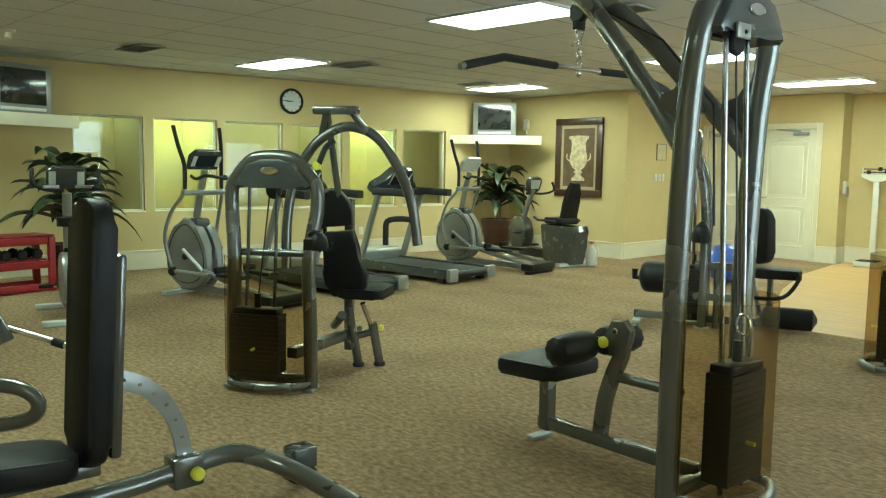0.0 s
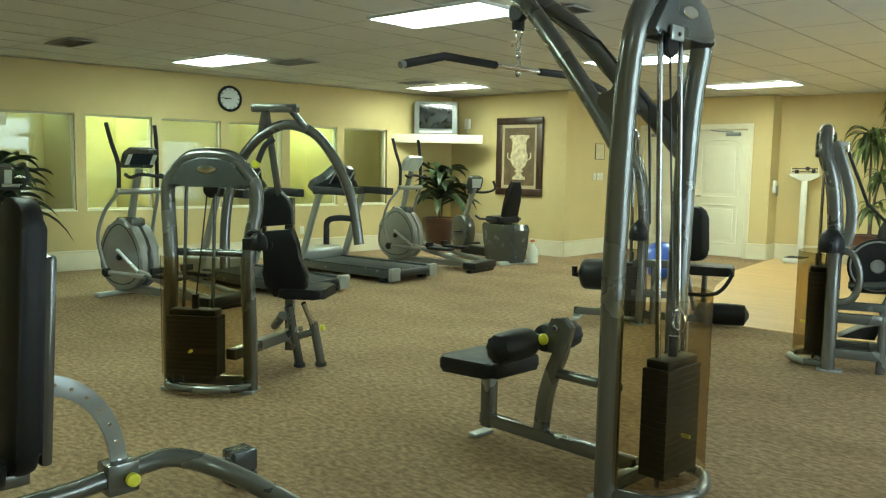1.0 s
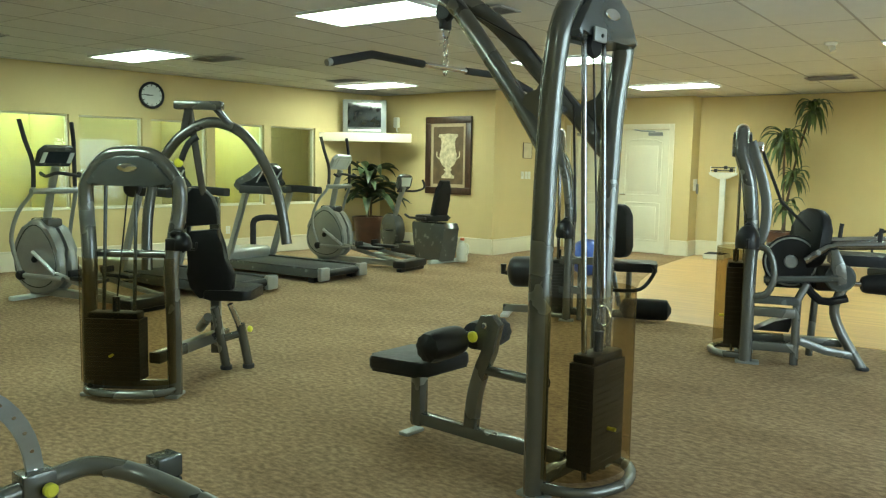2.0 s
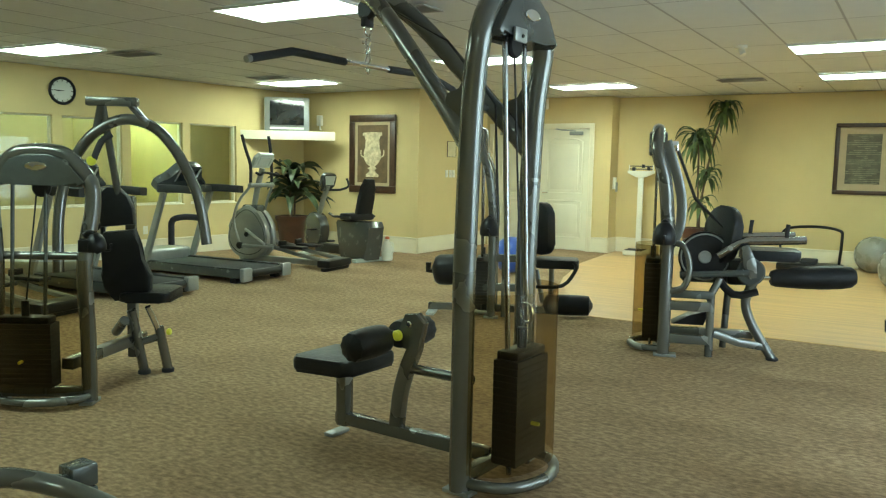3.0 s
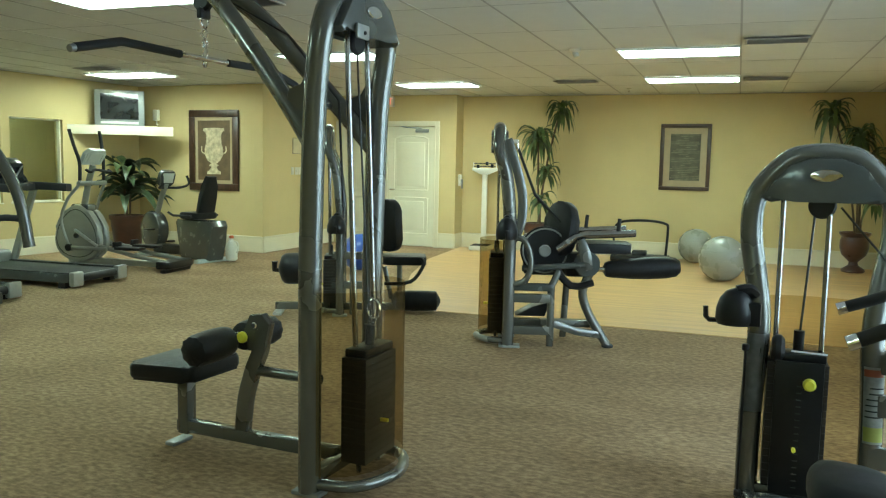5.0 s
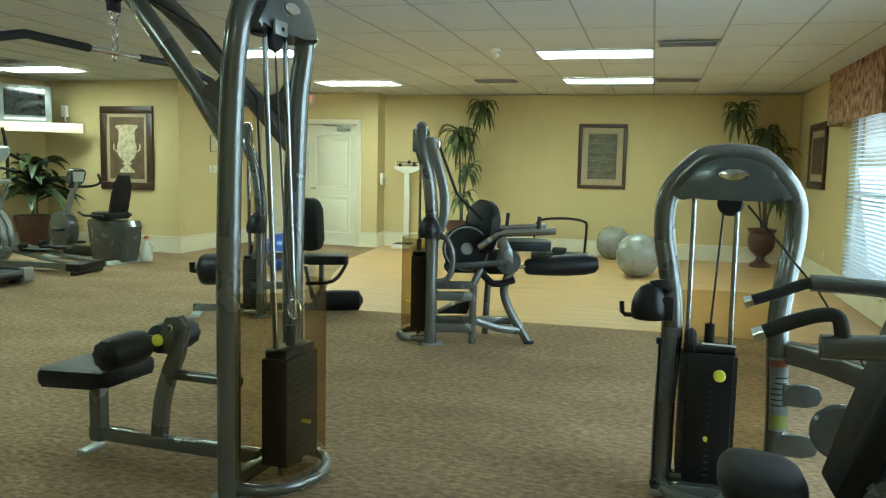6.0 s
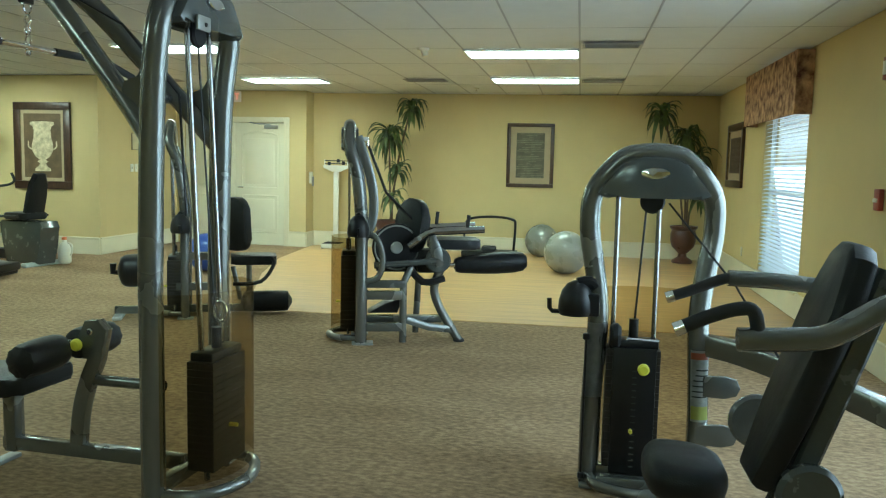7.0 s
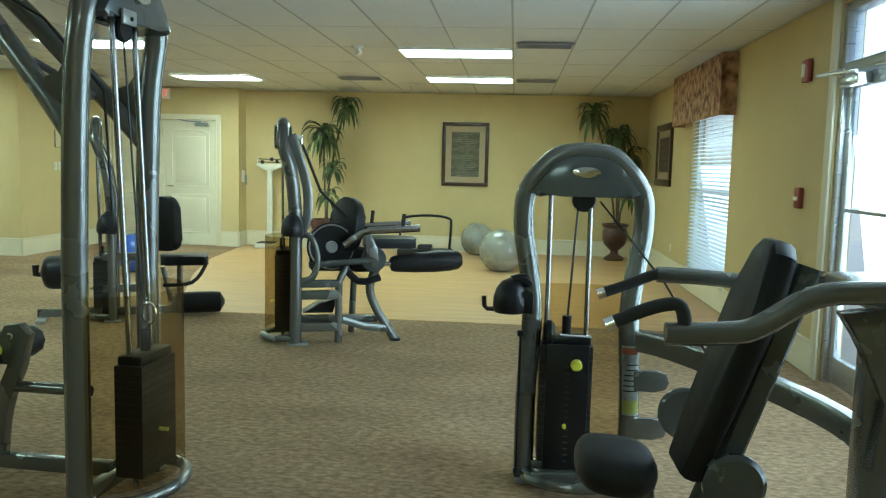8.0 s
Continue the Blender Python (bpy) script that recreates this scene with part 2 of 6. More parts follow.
def rounded(w, hgt, r, n=5, cx=0.0, cz=0.0):
    """A rounded rectangle's outline."""
    out = []
    for (sx, sz), a0 in (((1, -1), -90), ((1, 1), 0), ((-1, 1), 90), ((-1, -1), 180)):
        for i in range(n + 1):
            a = radians(a0 + 90 * i / n)
            out.append((cx + sx * (w / 2 - r) + r * math.cos(a), cz + sz * (hgt / 2 - r) + r * math.sin(a)))
    return out


# ---- the room ----
LEFT_A, LEFT_B = Vector((-10.95, 1.2, 0)), Vector((-9.62, 11.2, 0))  # the west wall's inner face
PIC_B = Vector((-7.1, 11.08, 0))
DOOR_Y, BACK_Y, RIGHT_X = 13.34, 13.72, 2.165
STEP_X = -4.66
T_WALL = 0.16


def wall_frame(a, b):
    """Local axes of a wall from a to b, as seen from the room with a at its left: x along, y into the wall, z up."""
    along = (b - a).normalized()
    away = Vector((-along.y, along.x, 0))
    m = Matrix.Identity(4)
    m.col[0][:3], m.col[1][:3], m.col[2][:3], m.col[3][:3] = along, away, (0, 0, 1), a
    return m, (b - a).length


def wall(name, a, b, label, holes=(), ext=(0, 0)):
    """A thick wall with true openings: holes are (x0, x1, z0, z1)."""
    m, length = wall_frame(a, b)
    bm = bmesh.new()
    xs = sorted({-ext[0], length + ext[1], *[v for q in holes for v in q[:2]]})
    zs = sorted({0.0, CEIL, *[v for q in holes for v in q[2:]]})
    for x0, x1 in zip(xs, xs[1:]):
        for z0, z1 in zip(zs, zs[1:]):
            cx, cz = (x0 + x1) / 2, (z0 + z1) / 2
            if not any(q[0] < cx < q[1] and q[2] < cz < q[3] for q in holes):
                box(bm, x0, x1, 0, T_WALL, z0, z1)
    bmesh.ops.remove_doubles(bm, verts=bm.verts, dist=1e-4)
    faces = {}
    for f in list(bm.faces):
        faces.setdefault(tuple(round(c, 3) for c in f.calc_center_median()), []).append(f)
    bmesh.ops.delete(bm, geom=[f for g in faces.values() if len(g) > 1 for f in g], context="FACES")
    ob = part(name, bm, WALL, smooth=False, at=m)
    tagged(ob, label, "wall", kind="structure")
    return ob, m, length


def skirting(m, x0, x1):
    """A tall cream baseboard with a rounded cap."""
    bm = bmesh.new()
    box(bm, x0, x1, -0.018, -0.002, 0.004, 0.235)
    box(bm, x0, x1, -0.026, -0.002, 0.235, 0.262, 0.006)
    ob = part("baseboard", bm, TRIM, at=m)
    return tagged(ob, "tall cream painted baseboard along the wall", "baseboard", kind="structure")


# west wall; its six interior windows follow below
LM, LLEN = wall_frame(LEFT_A, LEFT_B)
skirting(LM, 0, LLEN)
_, PM, PLEN = wall("wall_picture", LEFT_B, PIC_B, "tan painted wall behind the urn picture", (), (0.2, 0))
skirting(PM, 0, PLEN)
SIDE_B = Vector((-7.05, DOOR_Y, 0))
_, SM, SLEN = wall("wall_alcove", PIC_B, SIDE_B, "tan painted side wall of the door alcove", (), (0, 0.2))
skirting(SM, 0, SLEN)
DW0, DW1, DTOP = 0.16, 2.0, 2.13  # the double door's opening along the alcove wall
_, DM, DLEN = wall("wall_north_door", SIDE_B, Vector((STEP_X, DOOR_Y, 0)), "tan painted wall round a cream double door", ((DW0, DW1, 0, DTOP),))
skirting(DM, DW1 + 0.09, DLEN)
_, JM, JLEN = wall("wall_step", Vector((STEP_X, DOOR_Y, 0)), Vector((STEP_X, BACK_Y, 0)), "short tan wall return beside the door", (), (-T_WALL, 0))
skirting(JM, 0, JLEN)
_, BM, BLEN = wall("wall_north", Vector((STEP_X, BACK_Y, 0)), Vector((RIGHT_X, BACK_Y, 0)), "tan painted end wall with a framed print", (), (0, 0.2))
skirting(BM, 0, BLEN)
# along the window wall, distances run from the far corner towards the camera
WIN0, WIN1, WZ0, WZ1 = BACK_Y - 10.35, BACK_Y - 8.48, 0.27, 2.2
GD0, GD1 = BACK_Y - 5.86, BACK_Y - 2.3
_, RM, RLEN = wall("wall_east", Vector((RIGHT_X, BACK_Y, 0)), Vector((RIGHT_X, -3.0, 0)), "tan painted wall with a window and glass doors",
                   ((WIN0, WIN1, WZ0, WZ1), (GD0, GD1, 0, 2.6)))
skirting(RM, 0, GD0 - 0.1)
wall("wall_south", Vector((RIGHT_X, -3.0, 0)), Vector((-10.95, -3.0, 0)), "plain tan wall behind the camera")
wall("wall_west_end", Vector((-10.95, -3.0, 0)), LEFT_A, "tan wall beyond the red rack")

# floor
fl = bmesh.new()
box(fl, -11.6, RIGHT_X + 0.2, -3.3, BACK_Y + 0.3, -0.12, 0.0)
tagged(part("floor", fl, CARPET, smooth=False), "brown flecked loop carpet over the whole gym", "floor", kind="structure")
wf = bmesh.new()
edge = [(-4.62, DOOR_Y - 0.03), (-4.47, 11.6), (-4.05, 9.9), (-3.22, 7.46), (RIGHT_X - 0.03, 7.4), (RIGHT_X - 0.03, BACK_Y - 0.03), (STEP_X + 0.03, BACK_Y - 0.03)]
low, top = [wf.verts.new((x, y, 0.0005)) for x, y in edge], [wf.verts.new((x, y, 0.006)) for x, y in edge]
wf.faces.new(top)
for i in range(len(edge)):
    k = (i + 1) % len(edge)
    wf.faces.new((low[i], low[k], top[k], top[i]))
bmesh.ops.recalc_face_normals(wf, faces=wf.faces)
tagged(part("floor_wood", wf, WOODFLOOR, smooth=False), "smooth orange-tan floor of the stretching area", "floor", kind="structure")

# suspended ceiling: tiles in a metal grid, with openings for the lamps
GX, GY, CELL = -0.07, 8.62, 0.61
# the last three panels are unseen, added to light the near end
LAMPS = [(-5.12, 4.82), (-1.29, 8.62), (-1.29, 11.26), (-9.28, 5.42), (-9.02, 9.36), (-5.02, 11.42), (-5.1, 8.2), (-5.3, 1.3), (-9.4, 1.6), (-1.29, -1.2)]


def in_lamp(x, y):
    return any(lx - 0.02 < x < lx + 1.24 and ly - 0.02 < y < ly + 0.63 for lx, ly in LAMPS)


cb = bmesh.new()
box(cb, -11.6, RIGHT_X + 0.2, -3.3, BACK_Y + 0.4, CEIL + 0.012, CEIL + 0.09)
tiles = len(cb.faces)
x = GX - 19 * CELL
while x < RIGHT_X:
    box(cb, x - 0.009, x + 0.009, -3.2, BACK_Y + 0.1, CEIL + 0.009, CEIL + 0.014)
    x += CELL
y = GY - 20 * CELL
while y < BACK_Y + 0.1:
    box(cb, -11.4, RIGHT_X + 0.1, y - 0.0035, y + 0.0035, CEIL + 0.0105, CEIL + 0.0135)
    y += 2 * CELL
cb.faces.ensure_lookup_table()
for f in cb.faces[tiles:]:
    f.material_index = 1
tagged(part("ceiling", cb, [TILE, GRIDMETAL], smooth=False), "off-white suspended ceiling of mineral fibre tiles", "ceiling", kind="structure")


# emission raised above the other panels to brighten the door and picture walls
DOORGLOW = glow("boosted lamp diffuser", (0.80, 1.0, 0.80), LAMP_POWER * 1.55)


def ceiling_light(x0, y0, tubes=LAMPGLOW):
    ob = thing("ceiling_light", "recessed fluorescent ceiling panel with a glowing prismatic diffuser", "ceiling light", pose(x0, y0, CEIL), "fluorescent ceiling panels")
    bm = bmesh.new()
    for a in ((0, 1.22, 0, 0.02), (0, 1.22, 0.59, 0.61), (0, 0.02, 0.02, 0.59), (1.2, 1.22, 0.02, 0.59)):
        box(bm, *a, -0.014, 0.01, 0.003)
    part("frame", bm, LAMPFRAME, ob)
    part("diffuser", boxed(0.02, 1.2, 0.02, 0.59, -0.006, 0.006), tubes, ob, "glowing white diffuser", smooth=False)
    return ob


for lx, ly in LAMPS:
    ceiling_light(lx, ly, DOORGLOW if ly > 9.0 and lx < -3.2 else LAMPGLOW)


# ---- openings and fittings of the room ----
def on_wall(m, x, z, y=-0.002):
    """A pose on a wall: local x along it, local -y towards the room."""
    return m @ Matrix.Translation((x, y, z))


PANES = [(2.72 + 1.006 * i, 3.595 + 1.006 * i) for i in range(6)]
PZ0, PZ1 = 0.785, 2.03
wall("wall_west", LEFT_A, LEFT_B, "tan painted wall with a row of interior windows", [(a, b, PZ0, PZ1) for a, b in PANES], (0, 0.3))
for i, (a, b) in enumerate(PANES):
    ob = tagged(new(f"window_{i + 1}"), "fixed interior window in the tan wall, yellow room behind", "window", kind="structure")
    ob.matrix_basis = LM
    bm = bmesh.new()
    for q in ((a, a + 0.022, PZ0, PZ1), (b - 0.022, b, PZ0, PZ1), (a + 0.022, b - 0.022, PZ1 - 0.022, PZ1), (a + 0.022, b - 0.022, PZ0, PZ0 + 0.022)):
        box(bm, q[0], q[1], 0.05, 0.12, q[2], q[3], 0.003)
    part("window_frame", bm, TRIM, ob)
    pane = part("pane", boxed(a + 0.022, b - 0.022, 0.08, 0.086, PZ0 + 0.022, PZ1 - 0.022), GLASS, ob, smooth=False)
    pane.visible_shadow = False
    part("window_sill", boxed(a - 0.01, b + 0.01, -0.012, 0.05, PZ0 - 0.014, PZ0 + 0.002, 0.003), TRIM, ob)
# the passage behind the interior windows, lit by added ceiling lamps out of view
PASS = 1.35
bm = bmesh.new()
box(bm, 1.6, 9.6, T_WALL + PASS, T_WALL + PASS + 0.1, 0, CEIL)
box(bm, 1.5, 1.6, T_WALL, T_WALL + PASS + 0.1, 0, CEIL)
box(bm, 9.6, 9.7, T_WALL, T_WALL + PASS + 0.1, 0, CEIL)
# cross walls put in to keep the bright panes apart from the dim
for s in (3.668, 4.68, 6.70, 7.675):
    box(bm, s - 0.05, s + 0.05, T_WALL, T_WALL + PASS, 0, CEIL)
tagged(part("wall_passage", bm, WALL, smooth=False, at=LM), "yellow painted walls of the passage behind the windows", "wall", kind="structure")
tagged(part("ceiling_passage", boxed(1.5, 9.7, T_WALL, T_WALL + PASS, CEIL, CEIL + 0.1), TILE, smooth=False, at=LM), "off-white ceiling of the passage", "ceiling", kind="structure")
tagged(part("floor_passage", boxed(1.5, 9.7, T_WALL, T_WALL + PASS + 0.1, -0.1, 0.0), CARPET, smooth=False, at=LM), "brown carpet of the passage", "floor", kind="structure")
# unseen lamps: strong ones brighten the second and fifth panes, weak ones the rest
PASSGLOW = glow("passage lamp", (0.56, 1.0, 0.62), 72.0)
PASSDIM = glow("dim passage lamp", (0.62, 1.0, 0.72), 20.0)
for s, g in ((4.05, PASSGLOW), (7.05, PASSGLOW), (3.0, PASSDIM), (5.05, PASSDIM), (6.1, PASSDIM), (8.1, PASSDIM)):
    ob = thing("ceiling_light", "small square ceiling lamp, unseen, added to light the passage", "ceiling light", LM @ Matrix.Translation((s, T_WALL + 0.75, CEIL)), "passage ceiling lamps")
    part("frame", boxed(0, 0.36, -0.18, 0.18, -0.035, 0.0, 0.006), LAMPFRAME, ob)
    part("diffuser", boxed(0.02, 0.34, -0.16, 0.16, -0.041, -0.034), g, ob, "glowing diffuser", smooth=False)

# double door
DOORW = (DW1 - DW0) / 2
bm = bmesh.new()
for q in ((DW0 - 0.09, DW0, 0.0, DTOP + 0.09), (DW1, DW1 + 0.09, 0.0, DTOP + 0.09), (DW0, DW1, DTOP, DTOP + 0.09)):
    box(bm, q[0], q[1], -0.022, 0.0, q[2], q[3], 0.006)
    box(bm, q[0] + (0.07 if q[0] < DW0 else 0), q[1] - (0.07 if q[0] >= DW1 else 0), -0.03, -0.022, q[2], q[3] - (0.07 if q[0] < DW0 or q[0] >= DW1 else 0.0) * 0, 0.004)
tagged(part("trim", bm, TRIM, at=DM), "cream moulded casing round the double door", "door casing", kind="structure")
for i in range(2):
    x0 = DW0 + 0.006 + i * DOORW
    ob = tagged(new(f"door_{i + 1}"), "closed cream two-panel door leaf with a grey closer", "door", kind="structure")
    ob.matrix_basis = DM @ Matrix.Translation((x0, 0.03, 0.008))
    w, hh = DOORW - 0.012, DTOP - 0.016
    bm = bmesh.new()
    box(bm, 0, w, 0.0, 0.04, 0, hh)
    part("leaf", bm, DOORPAINT, ob, smooth=False)
    for z0, z1 in ((0.22, 0.86), (1.0, hh - 0.16)):
        bm = bmesh.new()
        arch = 0.05 if z1 > 1.5 else 0.0
        outer = [(0.13, z0), (w - 0.13, z0), (w - 0.13, z1 - arch), (w * 0.75, z1 - arch * 0.3), (w / 2, z1), (w * 0.25, z1 - arch * 0.3), (0.13, z1 - arch)]
        tube(bm, [(px, -0.002, pz) for px, pz in outer], 0.014, seg=6, closed=True)
        part("panel_moulding", bm, DOORPAINT, ob)
        part("panel", boxed(0.19, w - 0.19, -0.012, 0.004, z0 + 0.06, z1 - 0.06 - arch, 0.01), DOORPAINT, ob)
    hx = w - 0.07 if i == 0 else 0.07
    bm = tubed([(hx, 0, 1.0), (hx, -0.05, 1.0), (hx + (-0.1 if i == 0 else 0.1), -0.055, 1.0)], 0.011, seg=8)
    part("door_handle", bm, CHROME, ob, "brushed metal lever")
    bm = bmesh.new()
    sx = 0.12 if i == 0 else w - 0.36
    box(bm, sx, sx + 0.24, -0.06, 0.0, hh - 0.1, hh - 0.04, 0.01)
    tube(bm, [(sx + 0.12, -0.05, hh - 0.03), (w / 2, -0.16, hh - 0.02), (w * (0.3 if i else 0.7), -0.03, hh + 0.01)], 0.012, seg=6)
    part("door_closer", bm, SILVER, ob, "grey door closer with an arm")

# window with blind and valance
ob = tagged(new("window_7"), "tall window with white slatted blind and patterned valance", "window", kind="structure")
ob.matrix_basis = RM
bm = bmesh.new()
for q in ((WIN0, WIN0 + 0.05, WZ0, WZ1), (WIN1 - 0.05, WIN1, WZ0, WZ1), (WIN0 + 0.05, WIN1 - 0.05, WZ1 - 0.05, WZ1), (WIN0 + 0.05, WIN1 - 0.05, WZ0, WZ0 + 0.05), (WIN0 + 0.05, WIN1 - 0.05, 1.2, 1.24)):
    box(bm, q[0], q[1], 0.08, 0.13, q[2], q[3], 0.004)
part("window_frame", bm, WHITE, ob)
p = part("pane", boxed(WIN0 + 0.05, WIN1 - 0.05, 0.1, 0.106, WZ0 + 0.05, WZ1 - 0.05), GLASS, ob, smooth=False)
p.visible_shadow = False
part("window_sill", boxed(WIN0 - 0.03, WIN1 + 0.03, -0.05, 0.08, WZ0 - 0.03, WZ0, 0.006), TRIM, ob)
BLIND = material("white blind slat", (0.60, 0.64, 0.68), 0.5, vary=0.03)
bl = thing("window_blind", "white horizontal slatted blind, lowered with slats half open", "blind", RM)
slat = bmesh.new()
box(slat, WIN0 + 0.012, WIN1 - 0.012, -0.024, 0.024, -0.0015, 0.0015, 0.0, pose(0, 0, 0, 20, 0, 0))
first = part("slat", slat, BLIND, bl, smooth=False, at=pose(0, 0.03, WZ0 + 0.045))
z = WZ0 + 0.09
while z < WZ1 - 0.03:
    s = new("slat", first.data)
    s.parent = bl
    s.matrix_basis = pose(0, 0.03, z)
    z += 0.045
part("bottom_rail", boxed(WIN0 + 0.012, WIN1 - 0.012, 0.01, 0.05, WZ0 + 0.004, WZ0 + 0.022, 0.004), BLIND, bl)
for fx in (0.2, 0.8):
    xx = WIN0 + fx * (WIN1 - WIN0)
    part("cord", tubed([(xx, 0.0, WZ0 + 0.02), (xx, 0.0, WZ1 - 0.02)], 0.002, seg=5), BLIND, bl)
VAL = material("rust patterned fabric", (0.16, 0.045, 0.03), 0.9, vary=0.5, scale=11, fine=0.2, second=(0.42, 0.26, 0.15), bump=0.2, bump_scale=90)
va = thing("valance", "rust and tan patterned fabric cornice over the window", "valance", RM)
V0, V1 = WIN0 - 0.46, WIN1 + 0.1
bm = bmesh.new()
box(bm, V0, V1, -0.17, -0.15, 2.03, CEIL - 0.03, 0.006)
box(bm, V0, V0 + 0.02, -0.15, -0.004, 2.03, CEIL - 0.03, 0.004)
box(bm, V1 - 0.02, V1, -0.15, -0.004, 2.03, CEIL - 0.03, 0.004)
part("board", bm, VAL, va)
part("piping", tubed([(V0, -0.004, 2.03), (V0, -0.165, 2.03), (V1, -0.165, 2.03), (V1, -0.004, 2.03)], 0.009, seg=6), VAL, va)

# glass doors
ob = tagged(new("door_3"), "aluminium glass double door with transom, closed", "door", kind="structure")
ob.matrix_basis = RM
TOPG = 2.6
bm = bmesh.new()
for q in ((GD0, GD0 + 0.06, 0.0, TOPG), (GD1 - 0.06, GD1, 0.0, TOPG), (GD0 + 0.06, GD1 - 0.06, TOPG - 0.06, TOPG), (GD0 + 0.06, GD1 - 0.06, 2.12, 2.2)):
    box(bm, q[0], q[1], 0.02, 0.13, q[2], q[3], 0.004)
part("door_frame", bm, ALU, ob)
GM = (GD0 + GD1) / 2
for k, (x0, x1) in enumerate(((GD0 + 0.065, GM - 0.004), (GM + 0.004, GD1 - 0.065))):
    bm = bmesh.new()
    for q in ((x0, x0 + 0.07, 0.02, 2.115), (x1 - 0.07, x1, 0.02, 2.115), (x0 + 0.07, x1 - 0.07, 2.03, 2.115), (x0 + 0.07, x1 - 0.07, 0.02, 0.2), (x0 + 0.07, x1 - 0.07, 1.2, 1.225)):
        box(bm, q[0], q[1], 0.05, 0.095, q[2], q[3], 0.004)
    lf = part("leaf", bm, ALU, ob)
    pn = part("pane", boxed(x0 + 0.07, x1 - 0.07, 0.07, 0.076, 0.2, 2.03), GLASS, lf, smooth=False)
    pn.visible_shadow = False
    part("door_handle", tubed([(x1 - 0.12 if k == 0 else x0 + 0.12, 0.05, 0.85), (x1 - 0.12 if k == 0 else x0 + 0.12, 0.0, 0.88), (x1 - 0.12 if k == 0 else x0 + 0.12, 0.0, 1.12), (x1 - 0.12 if k == 0 else x0 + 0.12, 0.05, 1.15)], 0.012, seg=8), CHROME, lf)
pn = part("pane", boxed(GD0 + 0.06, GD1 - 0.06, 0.07, 0.076, 2.2, TOPG - 0.06), GLASS, ob, smooth=False)
pn.visible_shadow = False
bm = bmesh.new()
box(bm, GD0 + 0.12, GD0 + 0.42, -0.04, 0.05, 2.03, 2.1, 0.01)
tube(bm, [(GD0 + 0.35, -0.02, 2.115), (GD0 - 0.02, -0.13, 2.12), (GD0 + 0.1, 0.0, 2.15)], 0.012, seg=6)
part("door_closer", bm, ALU, ob, "silver door closer arm")
bm = bmesh.new()
for q in ((GD0 - 0.11, GD0, 0.0, CEIL - 0.005), (GD1, GD1 + 0.11, 0.0, CEIL - 0.005)):
    box(bm, q[0], q[1], -0.02, -0.002, q[2], q[3], 0.004)
tagged(part("trim", bm, TRIM, at=RM), "cream casing beside the glass doors", "door casing", kind="structure")
skirting(RM, GD1 + 0.12, RLEN)

# outdoors: pale paving, and a glowing panel that stands in for bright daylight
PAVE = material("pale concrete paving", (0.62, 0.61, 0.58), 0.85, vary=0.08, scale=2, bump=0.1)
tagged(part("ground", boxed(RIGHT_X + 0.16, 60, -60, 80, -0.2, -0.03), PAVE, smooth=False), "pale concrete ground outside the glass doors", "ground", kind="structure")
BACKDROP_GLOW = glow("glowing outdoor backdrop", (0.72, 0.97, 1.0), 1.0)
tagged(part("backdrop", boxed(16, 16.1, -25, 40, -0.03, 14), BACKDROP_GLOW, smooth=False), "glowing plain panel standing in for the bright outdoors beyond the windows", "backdrop", kind="structure")


# ---- small wall and ceiling fittings ----
def vent(x, y, w, d, label="grey louvred ceiling air vent"):
    ob = thing("ceiling_vent", label, "air vent", pose(x, y, CEIL), "ceiling air vents")
    bm = bmesh.new()
    for a in ((0, w, 0, 0.025), (0, w, d - 0.025, d), (0, 0.025, 0.025, d - 0.025), (w - 0.025, w, 0.025, d - 0.025)):
        box(bm, *a, -0.016, -0.004, 0.003)
    part("frame", bm, VENTMETAL, ob)
    part("backing", boxed(0.025, w - 0.025, 0.025, d - 0.025, -0.006, -0.004), BLACK, ob, smooth=False)
    n = max(2, int((d - 0.05) / 0.035))
    for i in range(n):
        yy = 0.025 + (i + 0.5) * (d - 0.05) / n
        part("slat", boxed(0.025, w - 0.025, -0.012, 0.012, -0.001, 0.001, 0, pose(0, yy, -0.012, 35, 0, 0)), VENTMETAL, ob, smooth=False)
    return ob


for q in ((-9.0, 3.8, 0.6, 0.3), (-8.3, 6.2, 0.6, 0.3), (-8.6, 8.75, 0.6, 0.25), (-2.55, 11.4, 0.6, 0.3), (-0.04, 8.14, 0.57, 0.3), (-0.04, 11.4, 0.57, 0.3), (-4.0, 5.35, 0.6, 0.3), (-6.7, 11.6, 0.6, 0.25)):
    vent(*q)


def sprinkler(x, y, big=False):
    ob = thing("smoke_detector" if big else "sprinkler", "white round detector on the ceiling" if big else "small white ceiling sprinkler head", "detector" if big else "sprinkler", pose(x, y, CEIL + 0.008), "ceiling heads")
    if big:
        part("base", lathe(bmesh.new(), [(0.045, -0.03), (0.06, -0.02), (0.065, 0.0)], 16), WHITE, ob)
        part("body", tubed([(0, 0, -0.02), (0.03, -0.02, -0.09)], 0.03, seg=10), WHITE, ob)
    else:
        part("rose", lathe(bmesh.new(), [(0.012, -0.02), (0.035, -0.012), (0.04, 0.0)], 12), WHITE, ob)
        part("deflector", lathe(bmesh.new(), [(0.012, -0.05), (0.014, -0.045), (0.008, -0.02)], 10), CHROME, ob)


for q in ((-8.58, 2.6, True), (-1.7, 8.55, True), (-1.67, 12.75, False), (-4.4, 7.4, False), (-4.9, 6.6, False)):
    sprinkler(*q)


